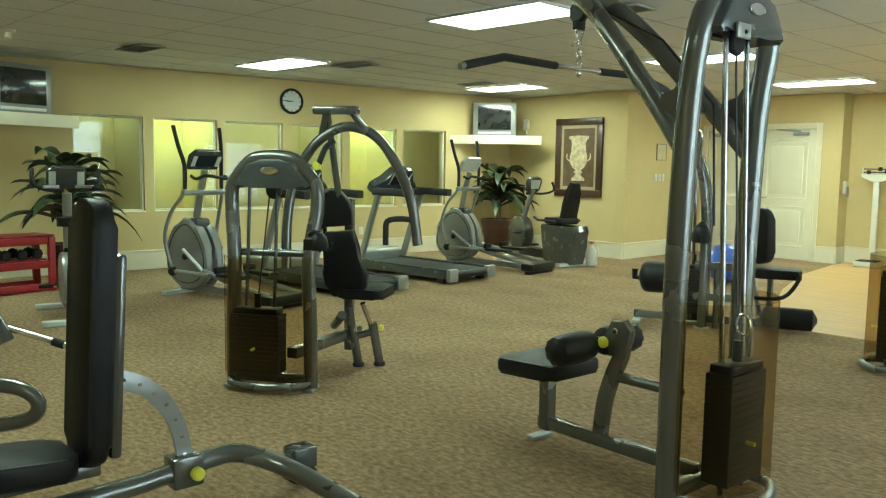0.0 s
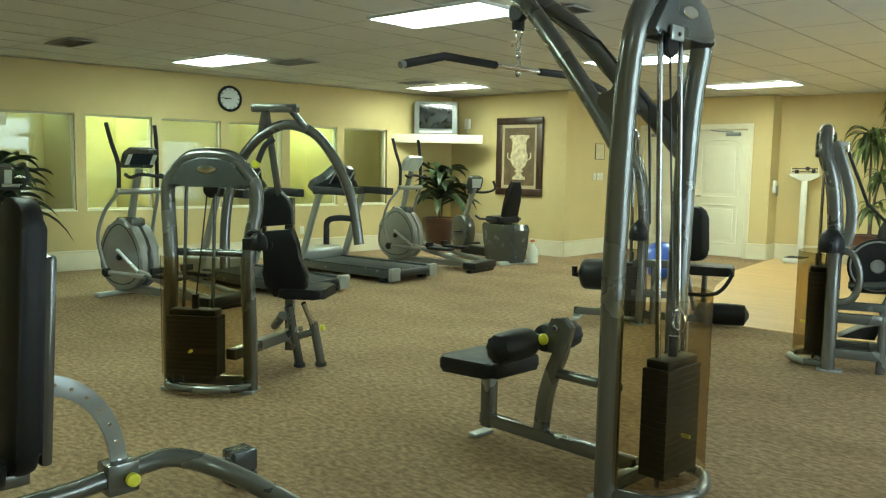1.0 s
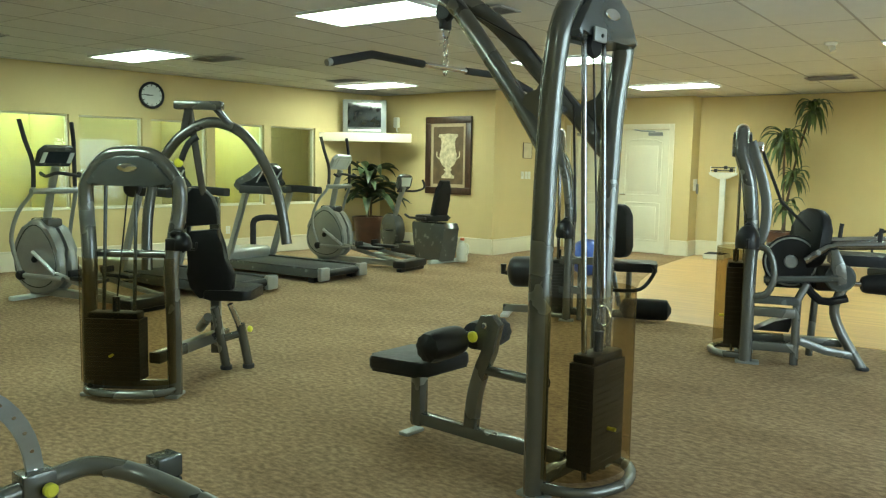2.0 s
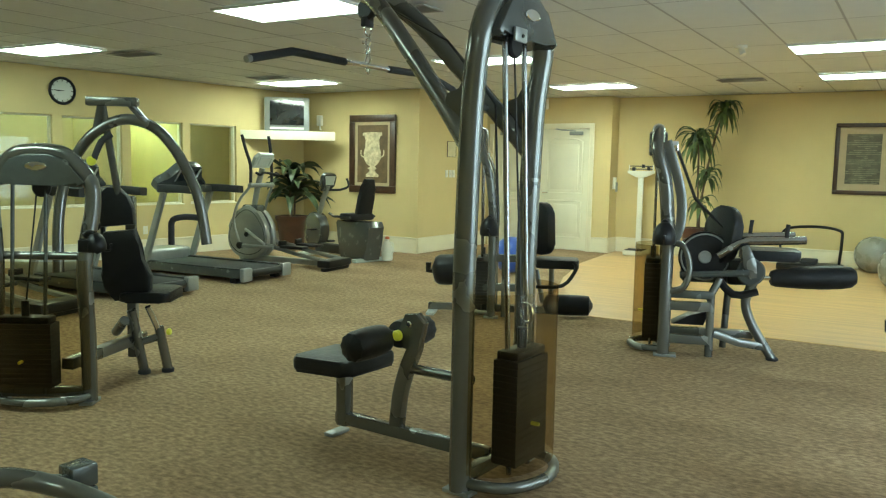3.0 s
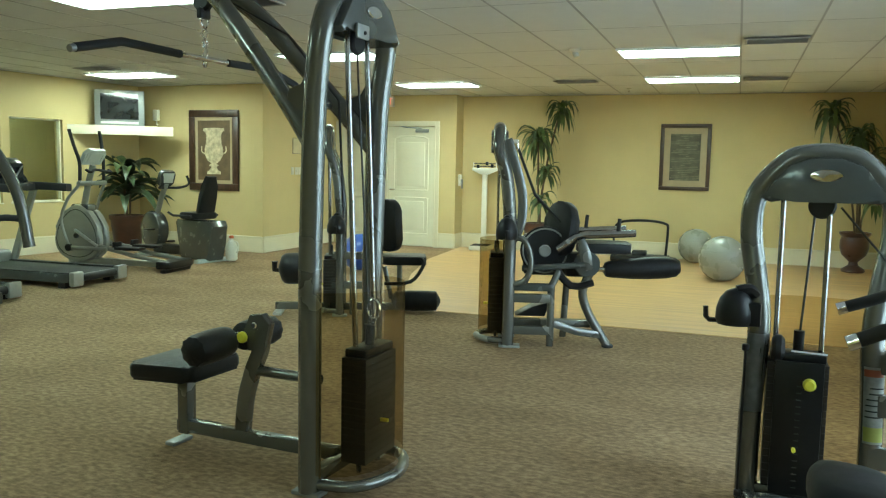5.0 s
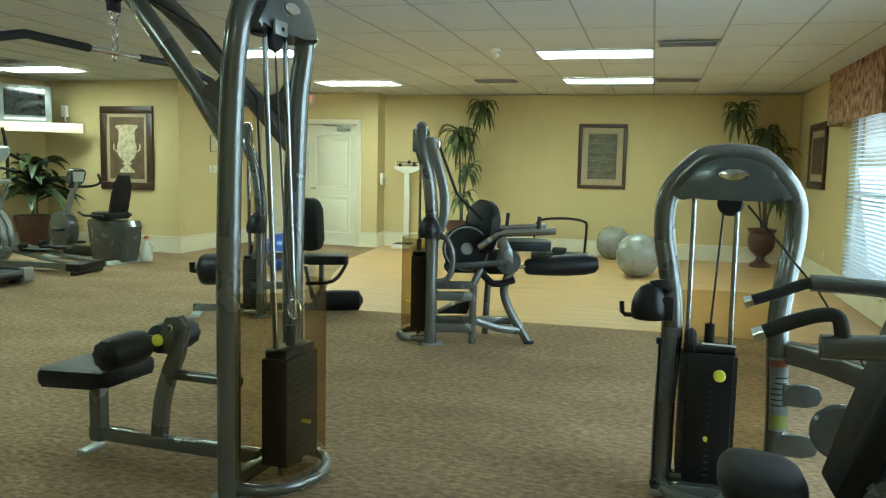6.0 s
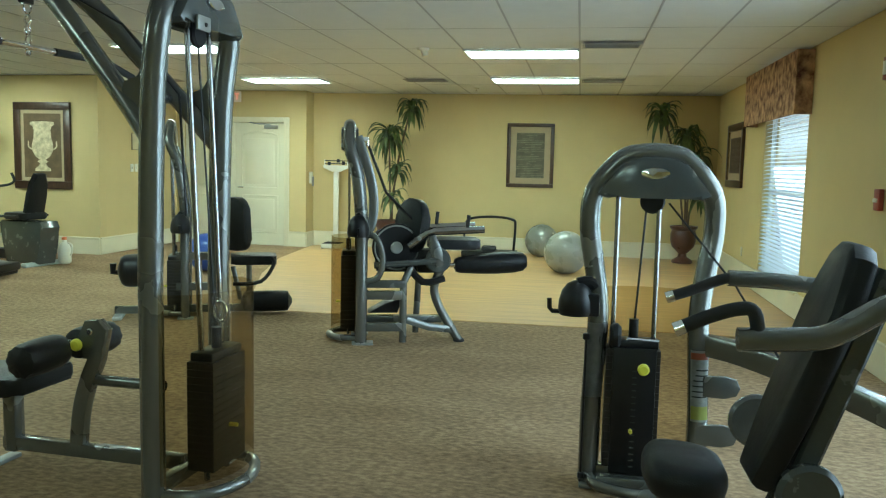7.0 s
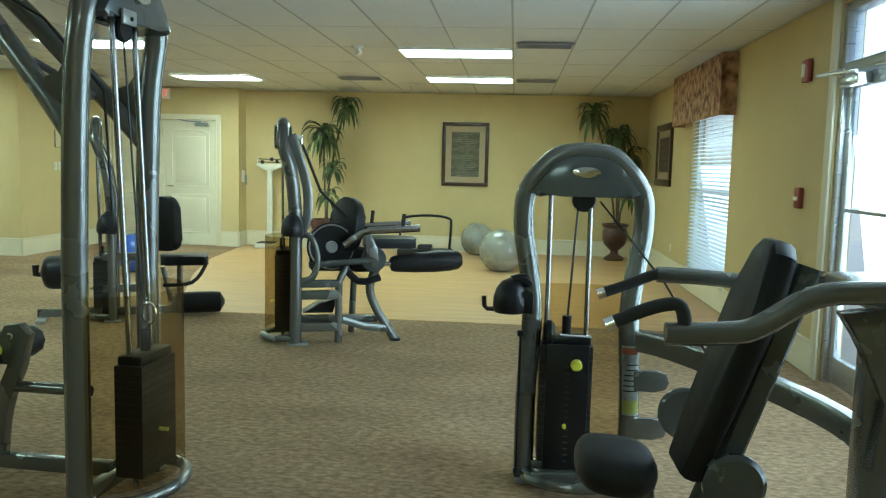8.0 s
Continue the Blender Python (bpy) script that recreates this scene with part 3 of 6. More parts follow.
def plate(m, w, h, label, kind_name, mat=WHITE, knob=True):
    ob = thing(kind_name, label, kind_name.replace("_", " "), m)
    part("plate", boxed(-w / 2, w / 2, -0.01, 0.0, -h / 2, h / 2, 0.003), mat, ob)
    if knob:
        part("toggle", boxed(-0.008, 0.008, -0.022, -0.01, -0.015, 0.015, 0.003), mat, ob)
    return ob


for dx in (0.86, 0.98, 1.08):
    plate(on_wall(SM, dx, 1.31), 0.08, 0.125, "cream light switch plate on the alcove wall", "light_switch")
nb = thing("notice_frame", "small thin-framed notice on the alcove wall", "notice", on_wall(SM, 1.0, 1.73))
part("board", boxed(-0.14, 0.14, -0.012, 0.0, -0.13, 0.13), material("notice paper", (0.6, 0.52, 0.32), 0.7), nb)
part("frame", tubed([(-0.14, -0.012, -0.13), (0.14, -0.012, -0.13), (0.14, -0.012, 0.13), (-0.14, -0.012, 0.13)], 0.007, seg=4, closed=True), DARKWOOD, nb)
tp = thing("wall_phone", "small white wall phone with a cord", "phone", on_wall(JM, 0.18, 1.2))
part("body", boxed(-0.05, 0.05, -0.045, 0.0, -0.1, 0.1, 0.012), WHITE, tp)
part("handset", boxed(-0.03, 0.03, -0.075, -0.046, -0.15, 0.02, 0.012), SILVER, tp)
ORANGE = material("red alarm plastic", (0.26, 0.04, 0.025), 0.4, vary=0.1)
al = thing("fire_alarm_strobe", "red fire alarm strobe on the tan wall", "alarm", on_wall(RM, BACK_Y - 6.4, 2.22))
part("body", boxed(-0.065, 0.065, -0.04, 0, -0.085, 0.085, 0.01), ORANGE, al)
part("lens", boxed(-0.025, 0.025, -0.055, -0.04, -0.05, 0.05, 0.008), WHITE, al, "clear strobe lens")
al = thing("fire_alarm_pull", "red fire alarm pull box on the tan wall", "alarm", on_wall(RM, BACK_Y - 6.4, 1.27))
part("body", boxed(-0.055, 0.055, -0.04, 0, -0.08, 0.08, 0.01), ORANGE, al)
part("pull_bar", boxed(-0.04, 0.04, -0.05, -0.04, -0.02, 0.01, 0.004), WHITE, al)
ex = thing("exit_sign", "white box sign with red lettering over the double door", "sign", DM @ Matrix.Translation((1.05, -0.03, 2.56)))
part("body", boxed(-0.17, 0.17, -0.03, 0.028, -0.09, 0.09, 0.008), WHITE, ex)
fc = bpy.data.curves.new("writing", "FONT")
fc.body, fc.size, fc.extrude, fc.align_x, fc.align_y = "EXIT", 0.15, 0.002, "CENTER", "CENTER"
fo = new("lettering", fc)
fo.parent, fo.matrix_basis = ex, pose(0, -0.033, 0, 90, 0, 0)
fc.materials.append(glow("red exit letters", (1.0, 0.08, 0.03), 1.2))
for m, s in ((LM, 6.95), (BM, 2.55), (RM, 2.4)):
    oo = plate(on_wall(m, s, 0.4), 0.075, 0.12, "cream wall socket plate above the baseboard", "wall_socket", knob=False)
    for dz in (-0.025, 0.025):
        part("outlet", boxed(-0.017, 0.017, -0.014, -0.01, dz - 0.014, dz + 0.014, 0.004), TRIM, oo)

# clock
ck = thing("wall_clock", "round white wall clock with a black rim", "clock", on_wall(LM, 5.74, 2.36))
tube_pts = [(0.17 * math.cos(2 * math.pi * i / 36), -0.025, 0.17 * math.sin(2 * math.pi * i / 36)) for i in range(36)]
part("rim", tubed(tube_pts, 0.02, seg=8, closed=True), BLACK, ck, "black rim")
part("face", disc((0, -0.015, 0), (0, -1, 0), 0.165, 0.02, 36), material("clock face", (0.62, 0.64, 0.62), 0.5, vary=0.02), ck, "pale face")
for i in range(12):
    part("hour_mark", boxed(-0.005, 0.005, -0.03, -0.027, 0.125, 0.15, 0, pose(0, 0, 0, 0, 30 * i, 0)), BLACK, ck, smooth=False)
for nm, ln, an in (("hour_hand", 0.08, 265), ("minute_hand", 0.12, 272)):
    part(nm, boxed(-0.005, 0.005, -0.034, -0.031, -0.02, ln, 0, pose(0, 0, 0, 0, an, 0)), BLACK, ck, smooth=False)


# pictures
def picture(m, w, h, frame_mat, fw, label, kind_of):
    ob = thing("framed_picture", label, "picture", m, "framed pictures")
    bm = bmesh.new()
    for q in ((-w / 2, w / 2, h / 2 - fw, h / 2), (-w / 2, w / 2, -h / 2, -h / 2 + fw), (-w / 2, -w / 2 + fw, -h / 2 + fw, h / 2 - fw), (w / 2 - fw, w / 2, -h / 2 + fw, h / 2 - fw)):
        box(bm, q[0], q[1], -0.04, 0.0, q[2], q[3], 0.009)
    part("frame", bm, frame_mat, ob)
    iw, ih = w - 2 * fw, h - 2 * fw
    part("fillet", tubed([(-iw / 2, -0.024, -ih / 2), (iw / 2, -0.024, -ih / 2), (iw / 2, -0.024, ih / 2), (-iw / 2, -0.024, ih / 2)], 0.008, seg=4, closed=True), GILT, ob, "thin gilt inner edge")
    part("mat_board", boxed(-iw / 2, iw / 2, -0.014, -0.008, -ih / 2, ih / 2), MATBOARD, ob, smooth=False)
    mw = 0.055 if kind_of == "urn" else 0.1
    pw, ph = iw - 2 * mw, ih - 2 * mw
    ground = {"urn": (0.12, 0.075, 0.032), "print": (0.10, 0.09, 0.055), "dark": (0.07, 0.04, 0.025)}[kind_of]
    part("print", boxed(-pw / 2, pw / 2, -0.018, -0.0145, -ph / 2, ph / 2), material("print ground", ground, 0.6, vary=0.3, scale=6, fine=0.3), ob, smooth=False)
    ink = material("print ink", {"urn": (0.52, 0.43, 0.27), "print": (0.19, 0.175, 0.105), "dark": (0.10, 0.07, 0.045)}[kind_of], 0.6, vary=0.35, scale=14, fine=0.3)
    bm = bmesh.new()
    if kind_of == "urn":
        prof = [(0.0, -0.40), (0.14, -0.40), (0.14, -0.36), (0.09, -0.33), (0.05, -0.28), (0.10, -0.25), (0.05, -0.22), (0.13, -0.17), (0.185, -0.08), (0.19, 0.02), (0.16, 0.12), (0.15, 0.24), (0.17, 0.30), (0.22, 0.33), (0.21, 0.37), (0.0, 0.38)]
        k = ph / 1.0
        pts = [(r * k, z * k) for r, z in prof] + [(-r * k, z * k) for r, z in prof[::-1][1:-1]]
        outline_prism(bm, pts, 0.003, pose(0, -0.0195, 0))
        for s in (-1, 1):
            tube(bm, [(s * 0.18 * k, -0.02, -0.06 * k), (s * 0.25 * k, -0.02, -0.02 * k), (s * 0.25 * k, -0.02, 0.07 * k)], 0.012, seg=5, curve=3, flat=0.2)
        part("urn_image", bm, ink, ob, "pale urn painted on brown", smooth=False)
    else:
        rng = random.Random(5)
        for i in range(26):
            zz = -ph / 2 + (i + 0.5) / 26 * ph
            ww = pw * (0.25 + 0.22 * math.sin(i * 1.3) + rng.random() * 0.2)
            xx = (rng.random() - 0.5) * pw * 0.2
            part("ink_band", boxed(max(-pw / 2, xx - ww), min(pw / 2, xx + ww), -0.0205, -0.0185, zz - 0.006, zz + 0.006), ink, ob, smooth=False)
        bm.free()
    return ob


picture(on_wall(PM, 1.585, 1.62), 0.98, 1.3, DARKWOOD, 0.115, "tall dark-framed picture of a pale urn on brown", "urn")
picture(on_wall(BM, -0.855 - STEP_X, 1.66), 0.79, 1.07, DARKWOOD, 0.06, "dark-framed muted landscape print with wide mat", "print")
picture(on_wall(RM, BACK_Y - 12.1, 1.69), 1.15, 0.9, DARKWOOD, 0.1, "dark wooden framed picture beside the window", "dark")


# televisions on corner shelves
def shelf_and_tv(c, yaw, w, slide=-0.02):
    sh = thing("wall_shelf", "cream box shelf built across the room corner", "shelf", pose(c[0], c[1], 1.83, 0, 0, yaw), "corner shelves")
    bm = prism([(-w / 2, 0.0), (w / 2, 0.0), (w / 2, 0.145), (-w / 2, 0.145)], 0.05, bevel=0.004)
    part("front_board", bm, TRIM, sh)
    bm = bmesh.new()
    pts = [(-w / 2 + 0.02, 0.025), (w / 2 - 0.02, 0.025), (0.12, w * 0.52), (-0.12, w * 0.52)]
    a = [bm.verts.new((x, y, 0.115)) for x, y in pts]
    b = [bm.verts.new((x, y, 0.14)) for x, y in pts]
    bm.faces.new(a[::-1]), bm.faces.new(b)
    for i in range(4):
        bm.faces.new((a[i], a[(i + 1) % 4], b[(i + 1) % 4], b[i]))
    part("top_board", bm, TRIM, sh, smooth=False)
    tv = thing("television", "silver-grey boxy tube television, switched off", "television", pose(c[0], c[1], 1.975, 0, 0, yaw) @ pose(slide, 0.06, 0), "tube televisions")
    W, HH = 0.74, 0.56
    bm = bmesh.new()
    box(bm, -W / 2, W / 2, 0, 0.1, 0, HH, 0.02)
    part("front_case", bm, SILVER, tv, "silver front bezel")
    bm = bmesh.new()
    got = box(bm, -W / 2 + 0.03, W / 2 - 0.03, 0.1, 0.5, 0.02, HH - 0.02)
    for v in got:
        if v.co.y > 0.3:
            v.co.x *= 0.62
            v.co.z = 0.04 + (v.co.z - 0.04) * 0.7
    part("rear_case", bm, BLACK, tv, "dark tapered back")
    bm = bmesh.new()
    n = 8
    g = [[bm.verts.new(((i / n - 0.5) * 0.56, -0.020 + 0.014 * ((2 * i / n - 1) ** 2 + (2 * j / n - 1) ** 2) * 0.5, 0.1 + j / n * 0.4)) for i in range(n + 1)] for j in range(n + 1)]
    for j in range(n):
        for i in range(n):
            bm.faces.new((g[j][i], g[j][i + 1], g[j + 1][i + 1], g[j + 1][i]))
    part("screen", bm, material("dark tube glass", (0.02, 0.022, 0.022), 0.08, vary=0.1, coat=0.5), tv, "dark curved glass screen")
    bm = bmesh.new()
    box(bm, -0.28, 0.28, -0.006, 0.0, 0.03, 0.065, 0.002)
    part("speaker_strip", bm, LAMPFRAME, tv)
    return sh


yw = math.degrees(math.atan2(10.82 - 9.85, -8.62 + 9.8))
shelf_and_tv((-9.22, 10.34), yw, 1.56)
shelf_and_tv((-9.95, 3.0), 106, 1.7, 0.2)
spk = thing("wall_speaker", "small white box fixed to the wall beside the television", "speaker", on_wall(PM, 0.42, 2.2))
part("body", boxed(-0.05, 0.05, -0.07, 0, -0.1, 0.08, 0.012), WHITE, spk)
part("bracket", tubed([(0, -0.03, -0.1), (0, -0.03, -0.16), (0, 0, -0.17)], 0.012, seg=6), WHITE, spk)


# ---- weight machines ----
def weight_tower(ob, half, height, stack_top, neck=0.03, lean=0.05, shield_top=0.86, shield_side=-1, plates=13, cup=-1, rods=0.085, stack_x=0.0, tube_r=0.042, sy=-0.09, bow=0.22, cap_depth=0.1, cap_y=0.0, stack_half=0.135, cup_k=1.0, rod_mat=STEEL, rod_r=0.0095, cup_z=0.0):
    """An arched tube frame across x with a weight stack, guide rods and a tinted shield; the seat lies towards +y."""
    h = height
    side = [(half, 0, 0.015), (half, 0, 0.4), (half - neck * 0.5, 0, 0.78), (half + neck * 0.2, lean * 0.5 * (neck > 0.021), 1.0), (half + neck, lean * (1.0 if neck > 0.021 else 0.35), h * 0.76), (half + neck * 0.6, lean, h - 0.2), (half * 0.62, lean, h - 0.062), (half * 0.25, lean, h - 0.03)]
    path = [(-x, y, z) for x, y, z in side] + side[::-1]
    part("arch_frame", tubed(path, tube_r, seg=14, curve=4), FRAME, ob)
    # moulded cap filling the top of the arch
    top = [(x * 0.97, z - 0.01) for x, y, z in side if z > h - 0.3]
    pts = [(x, z) for x, z in top[::1]] + [(-x, z) for x, z in top[::-1]] + [(-half * 0.86, h - 0.23), (-half * 0.5, h - 0.205), (half * 0.5, h - 0.205), (half * 0.86, h - 0.23)]
    cap = part("top_cap", prism(pts, cap_depth, Matrix.Translation((0, lean + cap_y, 0)), 0.02), SHROUD, ob, "moulded grey plastic top cap")
    part("badge", prism([(0.062 * math.cos(a), 0.024 * math.sin(a)) for a in [2 * math.pi * i / 20 for i in range(20)]], 0.008, Matrix.Translation((0, lean + cap_y - cap_depth / 2 - 0.003, h - 0.115)), 0.002), CHROME, cap, "plain silver oval badge")
    part("pulley", disc((0.0, lean, h - 0.24), (1, 0, 0) if lean > 0.2 else (0, 1, 0), 0.055, 0.03, 20), BLACK, ob, "black cable pulley")
    for s in (-1, 1):
        part("guide_rod", tubed([(stack_x + s * rods, sy, 0.06), (stack_x + s * rods, lean + cap_y * 0.6, h - 0.2)], rod_r, seg=10), rod_mat, ob, "steel guide rod")
        part("foot", boxed(s * half - 0.04, s * half + 0.04, -0.07, 0.07, 0.0, 0.02, 0.005), SILVER, ob)
    part("cable", tubed([(stack_x, sy, stack_top), (stack_x * 0.4, lean + cap_y * 0.5, h - 0.25)], 0.005, seg=6), BLACK, ob, "black steel cable")
    part("lower_crossbar", boxed(-half + 0.03, half - 0.03, -0.03, 0.03, 0.04, 0.1, 0.008), FRAME, ob)
    part("front_bow", tubed([(-half, -0.02, 0.05), (-half * 0.8, -bow * 0.75, 0.05), (0, -bow * 1.06, 0.05), (half * 0.8, -bow * 0.75, 0.05), (half, -0.02, 0.05)], 0.026, seg=10, curve=4), FRAME, ob)
    # the stack, plate by plate
    z, n = 0.115, plates
    th = (stack_top - 0.07 - z) / n
    pm = boxed(stack_x - stack_half, stack_x + stack_half, sy - 0.062, sy + 0.062, 0.001, th - 0.0006, 0.0006, seg=1)
    first = part("weight_plate", pm, STACK, ob, "black steel weight plate", smooth=False, at=Matrix.Translation((0, 0, z)))
    for i in range(1, n):
        o = new("weight_plate", first.data)
        o.parent, o.matrix_basis = ob, Matrix.Translation((0, 0, z + i * th))
    bm = boxed(stack_x - stack_half * 0.92, stack_x + stack_half * 0.92, sy - 0.055, sy + 0.055, stack_top - 0.07, stack_top - 0.03, 0.01)
    tube(bm, [(stack_x, sy, stack_top - 0.03), (stack_x, sy, stack_top + 0.06)], 0.022, seg=10)
    part("top_plate", bm, BLACK, ob)
    part("selector_pin", tubed([(stack_x, sy - 0.06, z + th * 5.5), (stack_x, sy - 0.1, z + th * 5.5)], 0.009, seg=8), YELLOW, ob, "yellow selector pin")
    # tinted shield, bowed outwards
    bm = bmesh.new()
    rows, cols = 2, 12
    g = []
    for j in range(rows):
        zz = 0.1 + j * (shield_top - 0.1)
        g.append([bm.verts.new(((half + 0.03) * math.sin(a), shield_side * (0.05 + (bow - 0.05) * math.cos(a)), zz)) for a in [math.pi * (k / cols - 0.5) for k in range(cols + 1)]])
    for k in range(cols):
        bm.faces.new((g[0][k], g[0][k + 1], g[1][k + 1], g[1][k]))
    bmesh.ops.solidify(bm, geom=bm.faces[:], thickness=0.004)
    part("shield", bm, AMBER, ob, "amber tinted clear plastic shield")
    if cup:
        k, cz = cup_k, cup_z or shield_top + 0.1
        cx = cup * (half + 0.035 + 0.07 * k)
        # hooded holder: a domed back over a flat tray with a small retaining hook
        bm = lathe(bmesh.new(), [(0.03 * k, -0.085 * k), (0.08 * k, -0.082 * k), (0.088 * k, -0.06 * k), (0.086 * k, -0.01 * k), (0.072 * k, 0.04 * k), (0.045 * k, 0.075 * k), (0.012 * k, 0.09 * k)], 22, Matrix.Translation((cx - cup * 0.015 * k, -0.03, cz)))
        tube(bm, [(cx - cup * 0.02 * k, -0.03, cz + 0.075 * k), (cup * (half + 0.03), -0.02, cz + 0.085 * k), (cup * half, -0.01, cz + 0.06 * k)], 0.03 * k, seg=8, curve=3)
        tube(bm, [(cx + cup * 0.05 * k, -0.03, cz - 0.07 * k), (cx + cup * 0.1 * k, -0.03, cz - 0.07 * k), (cx + cup * 0.115 * k, -0.03, cz - 0.055 * k), (cx + cup * 0.118 * k, -0.03, cz - 0.005 * k)], 0.012 * k, seg=6)
        box(bm, min(cup * (half - 0.02), cx), max(cup * (half - 0.02), cx), -0.075, 0.0, cz - 0.083 * k, cz + 0.03 * k, 0.01)
        part("cup_holder", bm, BLACK, ob, "black plastic cup holder")


def pad(w, d, th, r, m):
    """A stuffed pad lying in x and y, its thickness along z."""
    bm = prism(rounded(w, d, r), th, bevel=min(th * 0.33, 0.022))
    bmesh.ops.transform(bm, matrix=m @ pose(0, 0, 0, -90, 0, 0), verts=bm.verts)
    return bm


# lat pulldown
lat = thing("lat_pulldown_machine", "grey tube-frame lat pulldown machine with black pads", "gym machine", pose(-1.695, 3.33, 0, 0, 0, 86), "weight machines")
weight_tower(lat, 0.272, 2.21, 0.66, neck=0.0, lean=-0.06, shield_top=0.9, plates=15, cup=0, stack_x=0.0, tube_r=0.05, sy=-0.14, bow=0.27, cap_depth=0.17, rod_r=0.0125, stack_half=0.14)
for s in (-1, 1):
    part("cable_arm", tubed([(s * 0.262, 0.0, 1.52), (s * 0.22, 0.16, 1.71), (s * 0.15, 0.50, 2.08), (s * 0.10, 0.66, 2.22), (s * 0.045, 0.76, 2.265)], 0.045, seg=14, curve=4, flat=0.75), FRAME, lat)
    part("gusset", prism([(0.0, 1.62), (0.11, 1.71), (0.1, 1.75), (0.04, 1.77), (0.0, 1.83)], 0.014, Matrix.Translation((s * 0.25, 0.02, 0)) @ pose(0, 0, 0, 0, 0, 90)), FRAME, lat)
part("arm_crossbar", tubed([(-0.2, 0.2, 1.72), (0.2, 0.2, 1.72)], 0.024, seg=10), FRAME, lat)
part("top_pulley", disc((0, 0.79, 2.21), (1, 0, 0), 0.058, 0.045, 20), BLACK, lat, "black cable pulley")
part("upper_cable", tubed([(0, 0.77, 2.262), (0, 0.3, 2.02), (0, 0.03, 1.72), (0, 0.0, 1.2)], 0.006, seg=6), BLACK, lat, "black steel cable")
bm = bmesh.new()
for i in range(5):
    rr = 0.026 if i == 0 else 0.014
    cz = 2.115 - 0.045 * i - (0.02 if i else 0)
    ax = (Vector((1, 0, 0)), Vector((0, 1, 0)))[i % 2]
    tube(bm, [Vector((0, 0.785, cz)) + ax * (rr * math.cos(a)) + Vector((0, 0, 1)) * (1.5 * rr * math.sin(a)) for a in [2 * math.pi * k / 10 for k in range(10)]], 0.0055, seg=6, closed=True)
part("chain", bm, CHROME, lat, "chrome carabiner and chain")
bar = [(-0.78, 0.785, 1.875), (-0.52, 0.785, 1.938), (-0.16, 0.785, 1.932), (0.16, 0.785, 1.932), (0.52, 0.785, 1.938), (0.78, 0.785, 1.875)]
pb = part("pulldown_bar", tubed(bar, 0.0135, seg=10), CHROME, lat, "chrome lat bar with black grips")
for s in (-1, 1):
    part("grip", tubed([(s * 0.765, 0.785, 1.879), (s * 0.52, 0.785, 1.938), (s * 0.17, 0.785, 1.932)], 0.019, seg=10), RUBBER, pb, "black rubber grip")
    part("end_cap", tubed([(s * 0.765, 0.785, 1.879), (s * 0.79, 0.785, 1.872)], 0.016, seg=10), SILVER, pb)
part("pulley_block", boxed(-0.035, 0.035, 0.775, 0.805, 2.12, 2.17, 0.006), BLACK, lat)
pk = part("pulley_bracket", boxed(-0.17, -0.07, -0.165, -0.15, 1.965, 2.025, 0.006), SILVER, lat, "bare metal pulley bracket")
part("bolt", disc((-0.115, -0.168, 1.99), (0, 1, 0), 0.009, 0.008, 10), BLACK, pk)
part("base_beam", boxed(-0.03, 0.03, 0.02, 0.97, 0.06, 0.125, 0.01), FRAME, lat)
part("seat_post", boxed(-0.035, 0.035, 0.89, 0.96, 0.05, 0.36, 0.012), FRAME, lat)
part("seat", pad(0.41, 0.40, 0.08, 0.05, pose(0, 0.93, 0.405, -3, 0, 0)), VINYL, lat, "thick black vinyl seat")
part("end_foot", boxed(-0.09, 0.05, 0.93, 0.99, 0.0, 0.022, 0.006), SILVER, lat, "bare metal floor plate")
part("thigh_post", tubed([(0, 0.57, 0.11), (0, 0.55, 0.28), (0, 0.51, 0.42), (0, 0.46, 0.54), (0, 0.45, 0.64)], 0.037, seg=10, curve=4, flat=0.75, square=True), FRAME, lat)
part("brace", tubed([(0, 0.5, 0.43), (0, 0.12, 0.43)], 0.026, seg=10), FRAME, lat)
part("pad_bracket", prism([(-0.03, -0.1), (0.05, -0.1), (0.075, 0.0), (0.04, 0.075), (-0.03, 0.085), (-0.075, 0.04), (-0.06, -0.03)], 0.05, Matrix.Translation((0, 0.47, 0.63)) @ pose(0, 0, 0, 0, 0, 90), 0.006), FRAME, lat)
part("bracket_bolt", disc((-0.03, 0.475, 0.66), (1, 0, 0), 0.016, 0.02, 12), CHROME, lat)
part("cable_clip", tubed([(0.0, -0.16 + 0.03 * math.cos(a), 0.79 + 0.045 * math.sin(a)) for a in [2 * math.pi * k / 12 for k in range(12)]], 0.006, seg=6, closed=True), CHROME, lat, "chrome cable clip")
part("pad_axle", tubed([(-0.1, 0.6, 0.575), (0.1, 0.6, 0.575)], 0.018, seg=10), CHROME, lat)
part("pad_arm", boxed(-0.02, 0.02, 0.47, 0.61, 0.565, 0.61, 0.006), FRAME, lat)
for s in (-1, 1):
    # gathered cover: the ends are drawn in with small folds
    bm = roll((s * 0.035, 0.615, 0.575), (s * 0.325, 0.615, 0.568), 0.07, 40, 0.12)
    for v in bm.verts:
        y, z = v.co.y - 0.615, v.co.z - 0.571
        near = max(0.0, 1 - (0.327 - abs(v.co.x)) / 0.07)
        k = 1 + 0.075 * near * math.cos(10 * math.atan2(z, y))
        v.co.y, v.co.z = 0.615 + y * k, 0.571 + z * k
    part("thigh_pad", bm, VINYL, lat, "black padded thigh roller with gathered ends")
part("adjuster_knob", disc((-0.055, 0.53, 0.6), (1, 0, 0), 0.028, 0.03, 16), YELLOW, lat, "yellow adjuster knob")

